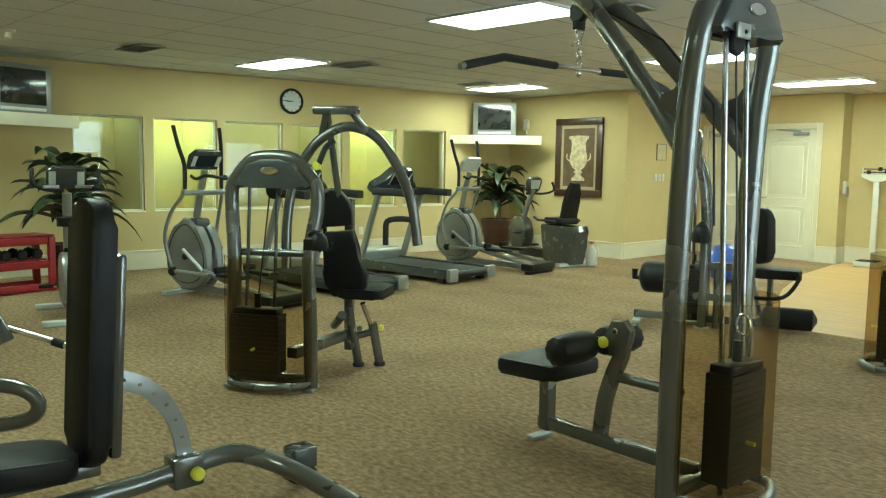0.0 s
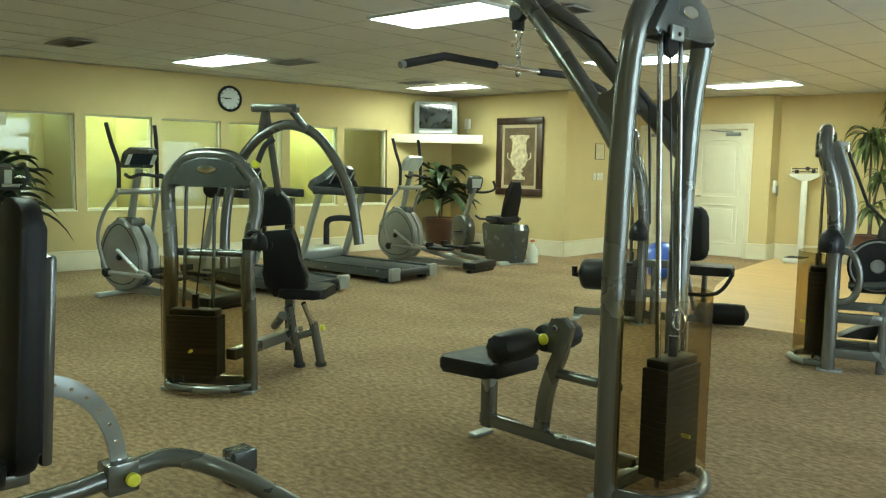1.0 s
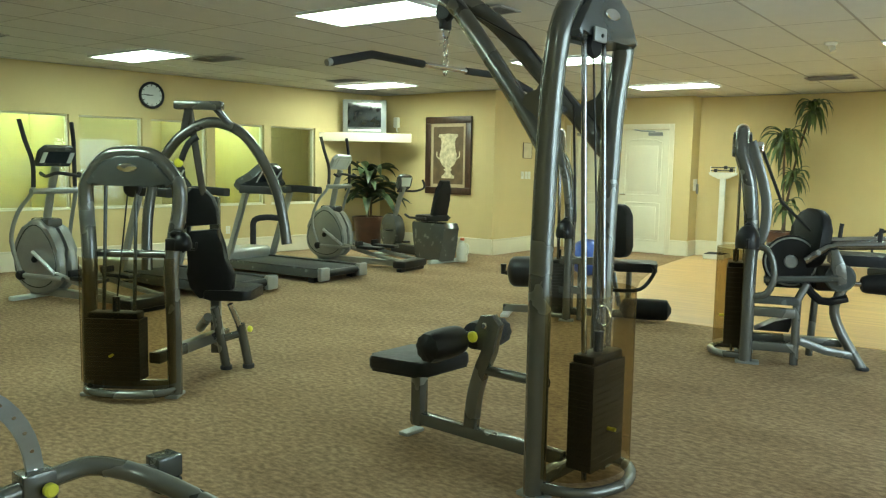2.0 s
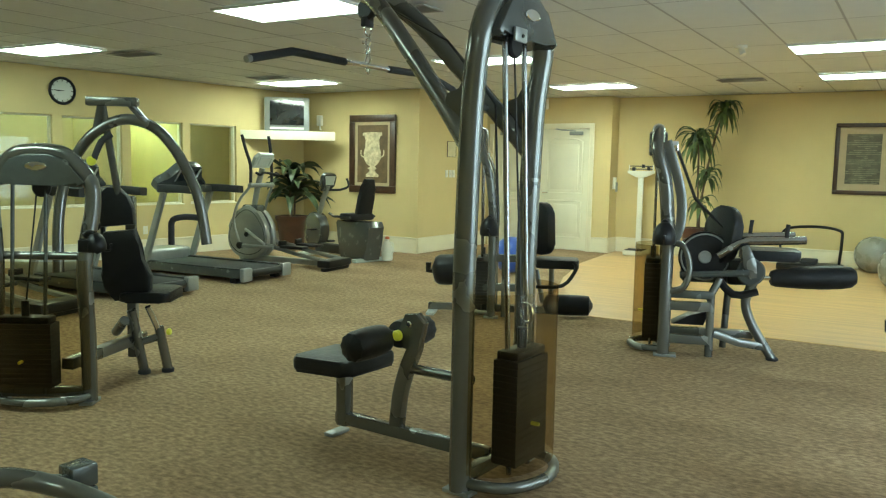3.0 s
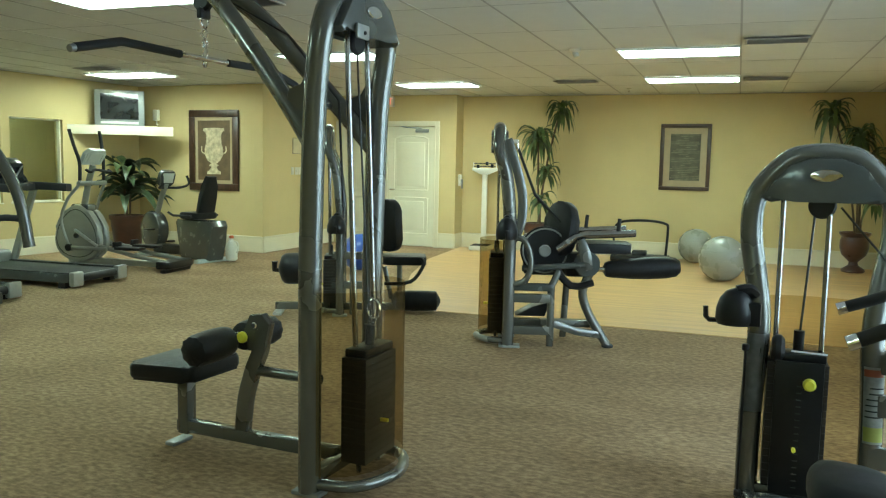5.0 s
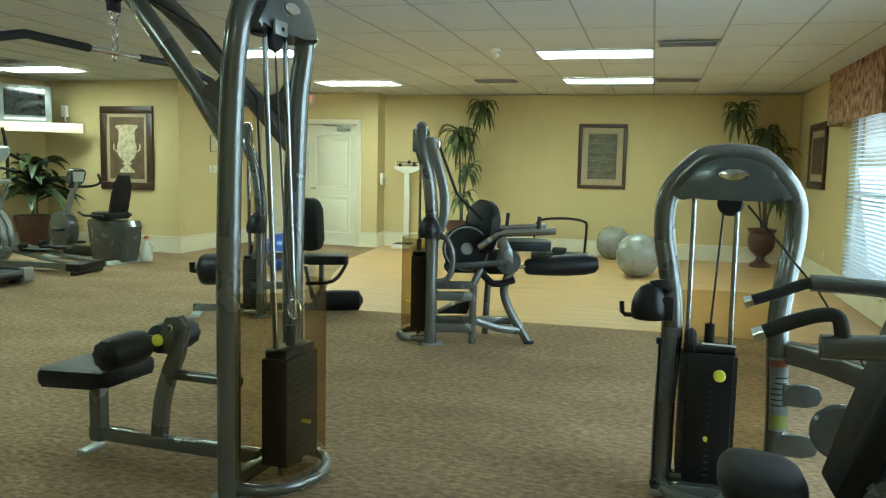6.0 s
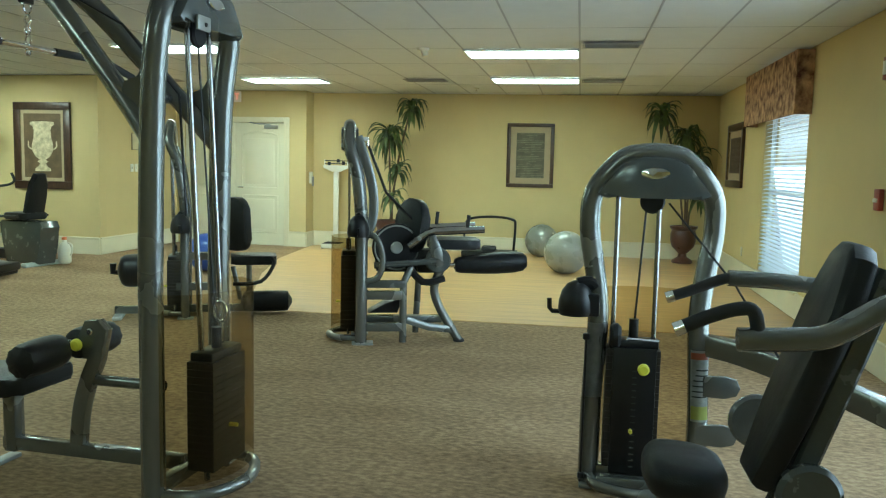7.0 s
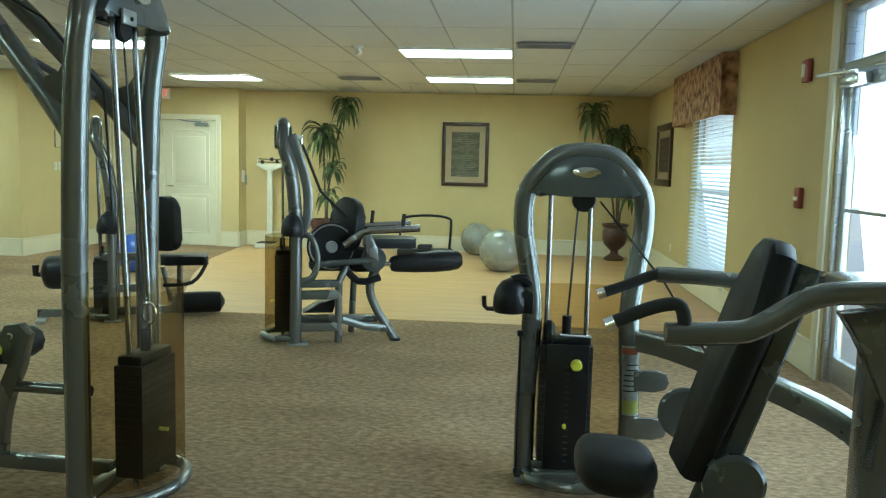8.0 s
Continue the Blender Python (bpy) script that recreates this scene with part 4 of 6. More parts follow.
# shoulder press, its tower towards the camera
sp = thing("shoulder_press_machine", "grey shoulder press machine with a black padded back", "gym machine", pose(-4.43, 2.85, 0, 0, 0, 33), "weight machines")
weight_tower(sp, 0.265, 1.51, 0.56, neck=0.025, shield_top=0.86, cup=1, cup_k=0.65, stack_half=0.165, stack_x=-0.07, rods=0.095, bow=0.17, sy=-0.05, rod_mat=SHROUD, tube_r=0.045, cap_depth=0.13, rod_r=0.011)
part("main_beam", boxed(0.1, 0.18, 0.02, 0.85, 0.2, 0.27, 0.01, pose(0, 0, 0, 0, 0, -12)), FRAME, sp)
part("rear_beam", tubed([(-0.24, 0.05, 0.87), (0.24, 0.05, 0.87)], 0.024, seg=10), FRAME, sp)
part("press_ring", tubed([(-0.08, 0.42, 0.72), (-0.085, 0.45, 1.02), (-0.06, 0.48, 1.26), (0.02, 0.49, 1.46), (0.14, 0.5, 1.61), (0.28, 0.52, 1.69), (0.40, 0.53, 1.69), (0.54, 0.54, 1.62), (0.67, 0.55, 1.44), (0.77, 0.56, 1.2), (0.82, 0.56, 0.9)], 0.035, seg=12, curve=4), FRAME, sp)
for a, b in (((0.2, 0.46, 1.80), (0.15, 0.5, 1.63)), ((0.37, 0.46, 1.80), (0.46, 0.53, 1.67)), ((0.2, 0.47, 1.79), (0.22, 0.66, 1.2))):
    part("ring_strut", tubed([a, b], 0.024, seg=10), FRAME, sp)
part("top_bar", boxed(0.11, 0.43, 0.42, 0.49, 1.775, 1.83, 0.012), FRAME, sp)
part("press_grip", tubed([(0.79, 0.56, 1.07), (0.70, 0.52, 1.08), (0.62, 0.5, 1.06), (0.61, 0.5, 0.98), (0.61, 0.5, 0.90)], 0.02, seg=10, curve=4), RUBBER, sp, "black rubber press grip")
part("press_grip", tubed([(0.06, 0.47, 1.32), (0.14, 0.44, 1.42), (0.2, 0.44, 1.55), (0.26, 0.46, 1.6)], 0.02, seg=10, curve=4), RUBBER, sp, "black rubber press grip")
part("adjuster_knob", disc((0.14, 0.43, 1.43), (0, 1, 0), 0.03, 0.03, 16), YELLOW, sp, "yellow adjuster knob")
bm = prism([(0.125, 0.965), (0.10, 0.86), (0.135, 0.78), (0.10, 0.68), (0.12, 0.58), (0.19, 0.50), (0.385, 0.53), (0.425, 0.58), (0.435, 0.67), (0.375, 0.78), (0.34, 0.88), (0.33, 0.985)][::-1], 0.075, Matrix.Translation((0, 0.66, 0)), 0.018)
part("backrest", bm, VINYL, sp, "black vinyl back pad")
part("head_pad", prism([(0.105, 0.995), (0.325, 1.015), (0.318, 1.12), (0.285, 1.2), (0.225, 1.258), (0.15, 1.262), (0.1, 1.215), (0.085, 1.12)], 0.075, Matrix.Translation((0, 0.67, 0)), 0.018), VINYL, sp, "black vinyl head pad")
part("pad_hinge", tubed([(0.06, 0.69, 0.98), (0.1, 0.69, 1.0), (0.09, 0.7, 0.86), (0.05, 0.7, 0.82)], 0.016, seg=8, curve=3), BLACK, sp)
part("back_post", boxed(0.235, 0.3, 0.72, 0.78, 0.1, 1.2, 0.01), FRAME, sp)
part("seat", pad(0.34, 0.4, 0.07, 0.06, pose(0.38, 0.80, 0.53)), VINYL, sp, "black vinyl seat")
part("seat_tube", tubed([(0.41, 0.62, 0.47), (0.47, 0.70, 0.26)], 0.02, seg=10), CHROME, sp, "chrome adjuster tube")
for a, b in (((0.31, 0.6, 0.45), (0.36, 0.68, 0.02)), ((0.46, 0.69, 0.32), (0.50, 0.74, 0.02)), ((0.2, 0.62, 0.3), (0.3, 0.5, 0.4))):
    part("leg", tubed([a, b], 0.032, seg=10), FRAME, sp)
for c in ((0.36, 0.68), (0.50, 0.74)):
    part("rubber_foot", lathe(bmesh.new(), [(0.04, 0.0), (0.042, 0.02), (0.036, 0.03)], 14, Matrix.Translation((c[0], c[1], 0))), RUBBER, sp)
part("side_brace", tubed([(0.34, 0.65, 0.22), (0.48, 0.71, 0.26)], 0.026, seg=8), FRAME, sp)
part("seat_knob", disc((0.53, 0.68, 0.29), (1, 0, 0), 0.022, 0.03, 14), YELLOW, sp, "yellow adjuster knob")

# seated leg machine on the carpet's edge
le = thing("leg_extension_machine", "grey leg extension machine with black roller pad", "gym machine", pose(-1.765, 6.43, 0, 0, 0, -73), "weight machines")
weight_tower(le, 0.2, 1.78, 0.78, neck=0.02, lean=-0.1, shield_top=0.86, plates=16, cup=1, sy=-0.1, bow=0.24, cap_depth=0.14, tube_r=0.05)
bpy.data.objects.remove([o for o in le.children if o.name.startswith("top_cap")][0].children[0], do_unlink=True)
part("side_strut", tubed([(0.17, 0.02, 0.86), (0.17, 0.085, 1.0), (0.17, 0.085, 1.25), (0.17, 0.0, 1.55), (0.17, -0.04, 1.66)], 0.038, seg=10, curve=3, square=True), FRAME, le)
part("cap_plate", boxed(0.12, 0.2, -0.03, 0.05, 1.58, 1.66, 0.012, pose(0, 0, 0)), CHROME, le, "bright metal end plate")
part("frame_foot", boxed(0.14, 0.25, -0.04, 0.1, 0.0, 0.02, 0.004), SILVER, le)
part("grab_handle", tubed([(0.21, 0.03, 0.89), (0.24, 0.12, 0.86), (0.24, 0.17, 0.7), (0.24, 0.13, 0.55), (0.21, 0.03, 0.51)], 0.026, seg=10, curve=4), FRAME, le)
part("cam_disc", disc((0.02, 0.29, 0.77), (1, 0, 0), 0.2, 0.05, 32), BLACK, le, "dark round cam disc")
part("cam_hub", disc((0.05, 0.29, 0.77), (1, 0, 0), 0.05, 0.03, 20), SILVER, le, "bare metal hub")
part("cam_box", boxed(-0.16, 0.0, 0.12, 0.5, 0.56, 0.9, 0.03), BLACK, le, "black drive housing")
part("cam_rim", tubed([(0.045, 0.29 + 0.18 * math.cos(a), 0.77 + 0.18 * math.sin(a)) for a in [2 * math.pi * i / 28 for i in range(28)]], 0.007, seg=6, closed=True), SILVER, le)
part("cam_cable", tubed([(0.0, 0.05, 1.6), (0.0, 0.2, 1.22), (0.0, 0.42, 1.0)], 0.012, seg=6), BLACK, le, "black belt to the cam")
part("backrest", prism(rounded(0.36, 0.46, 0.15), 0.09, Matrix.Translation((-0.05, 0.42, 0.94)) @ pose(0, 0, 0, 0, 0, 32) @ pose(0, 0, 0, -8, 0, 0), 0.025), VINYL, le, "black vinyl back pad")
part("seat", pad(0.36, 0.42, 0.08, 0.05, pose(-0.1, 0.78, 0.8)), VINYL, le, "black vinyl seat")
for s in (-1, 1):
    part("seat_handle", tubed([(-0.1 + s * 0.23, 0.38, 0.79), (-0.1 + s * 0.23, 0.53, 0.895), (-0.1 + s * 0.23, 0.6, 0.912), (-0.1 + s * 0.23, 1.0, 0.935)], 0.031, seg=10), STEEL, le, "bare steel hand rail")
    part("grip_peg", tubed([(-0.1 + s * 0.23, 0.66 + 0.2 * (s > 0), 0.94), (-0.1 + s * 0.23, 0.67 + 0.2 * (s > 0), 1.05)], 0.016, seg=8), RUBBER, le)
part("pivot_disc", disc((0.15, 0.62, 0.68), (1, 0, 0), 0.105, 0.04, 26), SHROUD, le, "dark pivot disc")
part("pivot_arm", prism([(-0.03, -0.13), (0.03, -0.13), (0.05, 0.0), (0.025, 0.13), (-0.025, 0.13), (-0.05, 0.0)], 0.03, Matrix.Translation((0.18, 0.6, 0.76)) @ pose(0, 0, 0, 0, 0, 90) @ pose(0, 0, 0, 0, -15, 0), 0.005), FRAME, le)
part("roller_axle", tubed([(0.12, 0.62, 0.63), (0.12, 0.8, 0.64)], 0.018, seg=10), CHROME, le, "chrome roller axle")
bm = bmesh.new()
lathe(bm, [(0.03, 0.0), (0.055, 0.012), (0.066, 0.04), (0.082, 0.2), (0.09, 0.36), (0.088, 0.5), (0.076, 0.575), (0.05, 0.605), (0.02, 0.61)], 22, Matrix.Translation((0.1, 0.76, 0.635)) @ Vector((0, 0.998, 0.06)).to_track_quat("Z", "Y").to_matrix().to_4x4())
part("roller_pad", bm, VINYL, le, "long black tapered roller pad")
part("adjuster_knob", disc((0.19, 0.46, 0.86), (1, 0, 0), 0.018, 0.03, 14), SILVER, le, "bare metal knob")
for zz in (0.4, 0.14):
    part("cross_rail", boxed(0.16, 0.22, 0.03, 0.33, zz - 0.035, zz + 0.035, 0.008), FRAME, le)
part("short_post", tubed([(0.19, 0.34, 0.015), (0.19, 0.34, 0.5), (0.16, 0.4, 0.62)], 0.03, seg=10), FRAME, le)
part("front_leg", tubed([(0.1, 0.66, 0.62), (0.1, 0.6, 0.45), (0.1, 0.65, 0.28), (0.1, 0.77, 0.08), (0.1, 0.81, 0.015)], 0.036, seg=10, curve=4), FRAME, le)
part("leg_rail", tubed([(0.19, 0.36, 0.2), (0.14, 0.55, 0.13), (0.1, 0.76, 0.1)], 0.03, seg=10, square=True), FRAME, le)
part("upper_rail", boxed(0.16, 0.22, 0.03, 0.36, 0.46, 0.52, 0.01), SHROUD, le)
part("drive_link", tubed([(0.1, 0.36, 0.66), (0.13, 0.5, 0.5), (0.12, 0.68, 0.53)], 0.03, seg=8, curve=3), BLACK, le)
part("lower_wedge", prism([(0.06, 0.24), (0.3, 0.24), (0.34, 0.36), (0.2, 0.32)], 0.2, Matrix.Translation((0.02, 0, 0)) @ pose(0, 0, 0, 0, 0, 90), 0.01), BLACK, le, "black lower guard")
part("rear_leg", tubed([(-0.2, 0.5, 0.5), (-0.2, 0.48, 0.015)], 0.028, seg=10), FRAME, le)
part("base_beam", boxed(-0.05, 0.03, 0.05, 0.68, 0.14, 0.2, 0.008), FRAME, le)
part("link_arm", tubed([(0.2, 0.1, 0.64), (0.2, 0.6, 0.68)], 0.026, seg=8), SHROUD, le)
part("under_frame", boxed(-0.1, 0.06, 0.46, 0.66, 0.56, 0.76, 0.03), BLACK, le, "black drive cover")
part("foot_pad", lathe(bmesh.new(), [(0.045, 0.0), (0.047, 0.015), (0.036, 0.025)], 14, Matrix.Translation((0.1, 0.815, 0))), RUBBER, le)

# leg curl machine behind the pulldown
lc = thing("leg_curl_machine", "grey leg curl machine with black pads and rollers", "gym machine", pose(-3.72, 6.95, 0, 0, 0, -66), "weight machines")
weight_tower(lc, 0.2, 1.8, 0.6, neck=0.02, lean=-0.12, shield_top=0.78, plates=14, cup=1, sy=-0.1, bow=0.22)
bpy.data.objects.remove([o for o in lc.children if o.name.startswith("top_cap")][0].children[0], do_unlink=True)
bpy.data.objects.remove([o for o in lc.children if o.name.startswith("shield")][0], do_unlink=True)
for o in lc.children:
    o.matrix_basis = Matrix.Translation((0, 0.13, 0)) @ o.matrix_basis
part("counterweight", roll((0.05, -0.46, 0.43), (0.05, -0.1, 0.44), 0.145, 18, 0.04), BLACK, lc, "black moulded counterweight")
part("counter_hook", tubed([(0.05, -0.44, 0.42), (0.05, -0.5, 0.42), (0.05, -0.5, 0.5)], 0.03, seg=8), BLACK, lc)
for zz in (0.3, 0.58):
    part("cross_rail", boxed(0.16, 0.22, 0.05, 0.4, zz - 0.035, zz + 0.035, 0.008), FRAME, lc)
part("short_post", tubed([(0.19, 0.25, 0.015), (0.19, 0.25, 0.6)], 0.028, seg=10), FRAME, lc)
part("backrest", prism(rounded(0.34, 0.5, 0.1), 0.09, Matrix.Translation((0.0, 0.57, 0.86)) @ pose(0, 0, 0, 0, 0, 42) @ pose(0, 0, 0, 4, 0, 0), 0.02), VINYL, lc, "black vinyl back pad")
part("seat", pad(0.36, 0.42, 0.08, 0.05, pose(0, 0.74, 0.53)), VINYL, lc, "black vinyl seat")
part("arm_loop", tubed([(0.2, 0.9, 0.56), (0.22, 0.92, 0.5), (0.22, 0.8, 0.34), (0.22, 0.55, 0.32)], 0.018, seg=8, curve=4), BLACK, lc)
part("roller_pad", roll((0.0, 0.62, 0.12), (0.0, 1.1, 0.12), 0.095, 18, 0.06), VINYL, lc, "black roller pad")
part("roller_arm", tubed([(-0.05, 0.55, 0.45), (-0.05, 0.62, 0.13)], 0.024, seg=8), FRAME, lc)
part("leg", tubed([(-0.15, 0.7, 0.5), (-0.15, 0.7, 0.015)], 0.028, seg=8), FRAME, lc)
part("floor_bar", boxed(-0.2, 0.2, -0.5, -0.42, 0.0, 0.03, 0.006), ALU, lc, "bare metal floor bar")
part("base_beam", boxed(-0.035, 0.035, -0.5, 0.7, 0.03, 0.1, 0.008), FRAME, lc)

# chest press near the glass doors
cp = thing("chest_press_machine", "grey chest press machine with black seat and grips", "gym machine", pose(0.31, 3.72, 0, 0, 0, 0), "weight machines")
weight_tower(cp, 0.235, 1.545, 0.72, neck=0.035, lean=0.05, shield_top=0.9, shield_side=1, plates=17, cup=-1, cup_z=0.865, cup_k=0.9, rods=0.09, stack_x=-0.06, stack_half=0.118, sy=0.0, bow=0.2, tube_r=0.046, cap_depth=0.15, rod_r=0.011)


def wrapped(x, r, z0, z1, a0=-60, a1=60, dx=0.0):
    """A sticker laid round the front of an upright tube; dx is the tube's slant over the sticker's height."""
    bm = bmesh.new()
    g = [[bm.verts.new((x + k * dx + r * math.sin(a), -r * math.cos(a), z)) for a in [radians(a0 + (a1 - a0) * i / 8) for i in range(9)]] for k, z in ((0, z0), (1, z1))]
    for i in range(8):
        bm.faces.new((g[0][i], g[0][i + 1], g[1][i + 1], g[1][i]))
    bmesh.ops.solidify(bm, geom=bm.faces[:], thickness=-0.001)
    return bm


part("instruction_label", wrapped(-0.235, 0.0485, 0.42, 0.76, dx=0.015), material("grey label", (0.22, 0.225, 0.22), 0.4, vary=0.2, scale=25), cp, "worn grey instruction label")
wl = part("warning_label", wrapped(0.235, 0.0485, 0.34, 0.66, -45, 55, -0.014), material("white label", (0.34, 0.35, 0.33), 0.5, vary=0.2, scale=30), cp, "worn white warning label")
part("label_band", wrapped(0.235, 0.0495, 0.35, 0.41, -42, 52, -0.003), material("yellow green print", (0.42, 0.45, 0.1), 0.5), wl, "yellow band")
part("label_band", wrapped(0.223, 0.0495, 0.62, 0.65, -42, 52, -0.002), material("red print", (0.42, 0.12, 0.06), 0.5), wl, "red band")
for i in range(6):
    part("text_bar", wrapped(0.229, 0.0495, 0.45 + i * 0.024, 0.456 + i * 0.024, -34, 44), SHROUD, wl, smooth=False)
part("side_cable", tubed([(-0.27, -0.06, 0.03), (-0.268, -0.06, 0.7)], 0.006, seg=6), BLACK, cp)
for zz in (0.06, 0.7):
    part("cable_stop", disc((-0.268, -0.06, zz), (0, 0, 1), 0.016, 0.03, 10), BLACK, cp)
part("frame_beam", tubed([(0.22, 0.02, 0.68), (0.4, -0.12, 0.67), (0.72, -0.45, 0.605), (0.93, -0.72, 0.53), (0.98, -0.92, 0.42)], 0.05, seg=10, curve=4, flat=0.7, square=True), FRAME, cp)
for zz in (0.5, 0.28):
    part("link_plate", prism([(0, -0.045), (0.12, -0.05), (0.17, -0.035), (0.185, 0.0), (0.17, 0.035), (0.12, 0.05), (0, 0.045)], 0.03, Matrix.Translation((0.22, -0.03, zz)), 0.006), FRAME, cp)
part("cam_disc", disc((0.42, -0.3, 0.44), (0, 1, 0), 0.11, 0.04, 28), SHROUD, cp, "dark round cam disc")
bmk = bmesh.new()
for rad, zz in ((0.55, -0.06), (0.85, -0.052), (0.97, -0.025), (1.0, 0.005), (0.97, 0.03), (0.88, 0.05), (0.66, 0.062), (0.3, 0.068)):
    ring = [bmk.verts.new((0.135 * rad * math.copysign(abs(math.cos(a)) ** 0.7, math.cos(a)), 0.185 * rad * math.copysign(abs(math.sin(a)) ** 0.7, math.sin(a)), zz)) for a in [2 * math.pi * (k + 0.5) / 28 for k in range(28)]]
    if zz > -0.06:
        for k in range(28):
            bmk.faces.new((below[k], below[(k + 1) % 28], ring[(k + 1) % 28], ring[k]))
    else:
        bmk.faces.new(ring[::-1])
    below = ring
bmk.faces.new(below)
bmesh.ops.transform(bmk, matrix=pose(0.05, -0.98, 0.455, 0, 5, 0), verts=bmk.verts)
part("seat", bmk, VINYL, cp, "rounded black vinyl seat")
part("seat_post", tubed([(0.14, -1.0, 0.42), (0.18, -1.0, 0.015)], 0.038, seg=10), FRAME, cp)
bmk = prism([(-0.10, -0.4), (0.10, -0.4), (0.155, -0.15), (0.15, 0.2), (0.12, 0.38), (0.06, 0.42), (-0.06, 0.42), (-0.12, 0.38), (-0.15, 0.2), (-0.155, -0.15)], 0.085, bevel=0.028)
bmesh.ops.transform(bmk, matrix=Matrix.Translation((0.405, -0.98, 0.83)) @ pose(0, 0, 0, 0, 19, 0) @ pose(0, 0, 0, 0, 0, 90), verts=bmk.verts)
part("backrest", bmk, VINYL, cp, "thick black vinyl back pad")
part("back_post", tubed([(0.34, -0.98, 0.3), (0.56, -0.98, 0.95), (0.625, -0.98, 1.15)], 0.04, seg=10, flat=1.5, square=True), SHROUD, cp)
part("rear_disc", disc((0.41, -1.1, 0.455), (0, 1, 0), 0.1, 0.05, 26), SHROUD, cp, "dark round pivot disc")
part("column", tubed([(0.865, -1.0, 0.015), (0.86, -1.0, 0.5), (0.86, -1.0, 1.0)], 0.05, seg=10, square=True), FRAME, cp)
part("side_plate", prism([(-0.18, 0.28), (0.16, 0.33), (0.1, -0.02), (0.06, -0.22), (-0.06, -0.22), (-0.02, 0.0), (-0.08, 0.14)], 0.06, Matrix.Translation((0.875, -1.08, 0.74)), 0.01), FRAME, cp, "tapered grey side plate")
part("press_arm", tubed([(0.13, -1.32, 0.975), (0.3, -1.32, 0.985), (0.385, -1.32, 1.005), (0.53, -1.32, 1.095), (0.66, -1.32, 1.115), (0.95, -1.3, 1.12)], 0.034, seg=12, curve=4), FRAME, cp)
part("press_arm", tubed([(0.22, -0.62, 1.06), (0.4, -0.62, 1.055), (0.6, -0.62, 1.04), (0.8, -0.66, 1.06), (1.1, -0.72, 1.07)], 0.03, seg=12, curve=4), FRAME, cp)
part("arm_bridge", boxed(0.78, 1.0, -1.33, -0.66, 1.03, 1.1, 0.012), FRAME, cp)
for a in ([(0.03, -0.62, 0.985), (0.11, -0.62, 1.015), (0.22, -0.62, 1.06), (0.3, -0.62, 1.058)], [(-0.02, -1.32, 1.003), (0.06, -1.32, 1.04), (0.13, -1.32, 1.062), (0.17, -1.32, 1.055), (0.185, -1.32, 0.99)]):
    gr = part("grip", tubed(a, 0.02, seg=12, curve=4), RUBBER, cp, "black rubber hand grip")
    d = (Vector(a[0]) - Vector(a[1])).normalized()
    part("end_cap", tubed([Vector(a[0]) - d * 0.004, Vector(a[0]) + d * 0.025], 0.021, seg=12), CHROME, gr, "silver grip cap")
part("adjuster_knob", disc((-0.015, -0.085, 0.57), (0, 1, 0), 0.026, 0.03, 14), YELLOW, cp, "yellow round knob")
bm = boxed(-0.15, 0.04, -0.075, -0.064, 0.09, 0.66, 0.004)
part("stack_guard", bm, BLACK, cp, "black weight stack guard")
bm = disc((-0.14, -0.02, 0.7), (1, 0, 0), 0.06, 0.05, 22)
part("cable_sheave", bm, BLACK, cp, "black cable wheel above the stack")
part("carriage_bar", tubed([(-0.09, -0.03, 0.69), (0.05, -0.03, 0.685)], 0.012, seg=8), CHROME, cp, "chrome carriage bar")
for k in range(16):
    part("weight_mark", boxed(-0.062, -0.042, -0.0765, -0.0745, 0.12 + 0.029 * k, 0.126 + 0.029 * k), SHROUD, cp, smooth=False)
part("back_cable", tubed([(0.07, 0.02, 1.3), (0.32, -0.25, 0.98), (0.5, -0.5, 0.66)], 0.005, seg=6), BLACK, cp, "thin black cable")
part("foot_link", boxed(-0.2, 0.12, -0.12, -0.05, 0.02, 0.08, 0.01), FRAME, cp)
part("seat_knob", disc((0.02, -1.16, 0.33), (0, 1, 0), 0.026, 0.03, 14), YELLOW, cp, "yellow round knob")

# adjustable bench close to the camera
ab = thing("adjustable_bench", "grey adjustable bench with upright black back pad", "bench", pose(-3.07, 1.185, 0, 0, 0, 88))
bmk = prism(rounded(0.27, 1.0, 0.1), 0.085, bevel=0.028)
bmesh.ops.transform(bmk, matrix=Matrix.Translation((0.01, 0.0, 0.8)) @ pose(0, 0, 0, 0, 3, 0) @ pose(0, 0, 0, 0, 0, 90), verts=bmk.verts)
part("back_pad", bmk, VINYL, ab, "tall black vinyl back pad")
part("back_plate", boxed(0.03, 0.075, -0.075, 0.075, 0.32, 1.1, 0.018, pose(0, 0, 0, 0, 3, 0)), FRAME, ab, "grey steel back plate")
part("seat", pad(0.5, 0.3, 0.085, 0.05, pose(-0.33, 0.0, 0.36, 0, 5, 0)), VINYL, ab, "black vinyl seat pad")
part("seat_bracket", boxed(-0.5, 0.02, -0.05, 0.05, 0.26, 0.312, 0.01), FRAME, ab)
ARC = [(0.05 + 0.35 * math.sin(a), 0.22 + 0.43 * math.cos(a)) for a in [radians(5 + 88 * i / 10) for i in range(11)]]
ARCI = [(0.05 + 0.285 * math.sin(a), 0.22 + 0.355 * math.cos(a)) for a in [radians(93 - 88 * i / 10) for i in range(11)]]
arc = part("arc_plate", prism(ARC + ARCI, 0.016, bevel=0.003), SILVER, ab, "curved steel plate with adjusting holes")
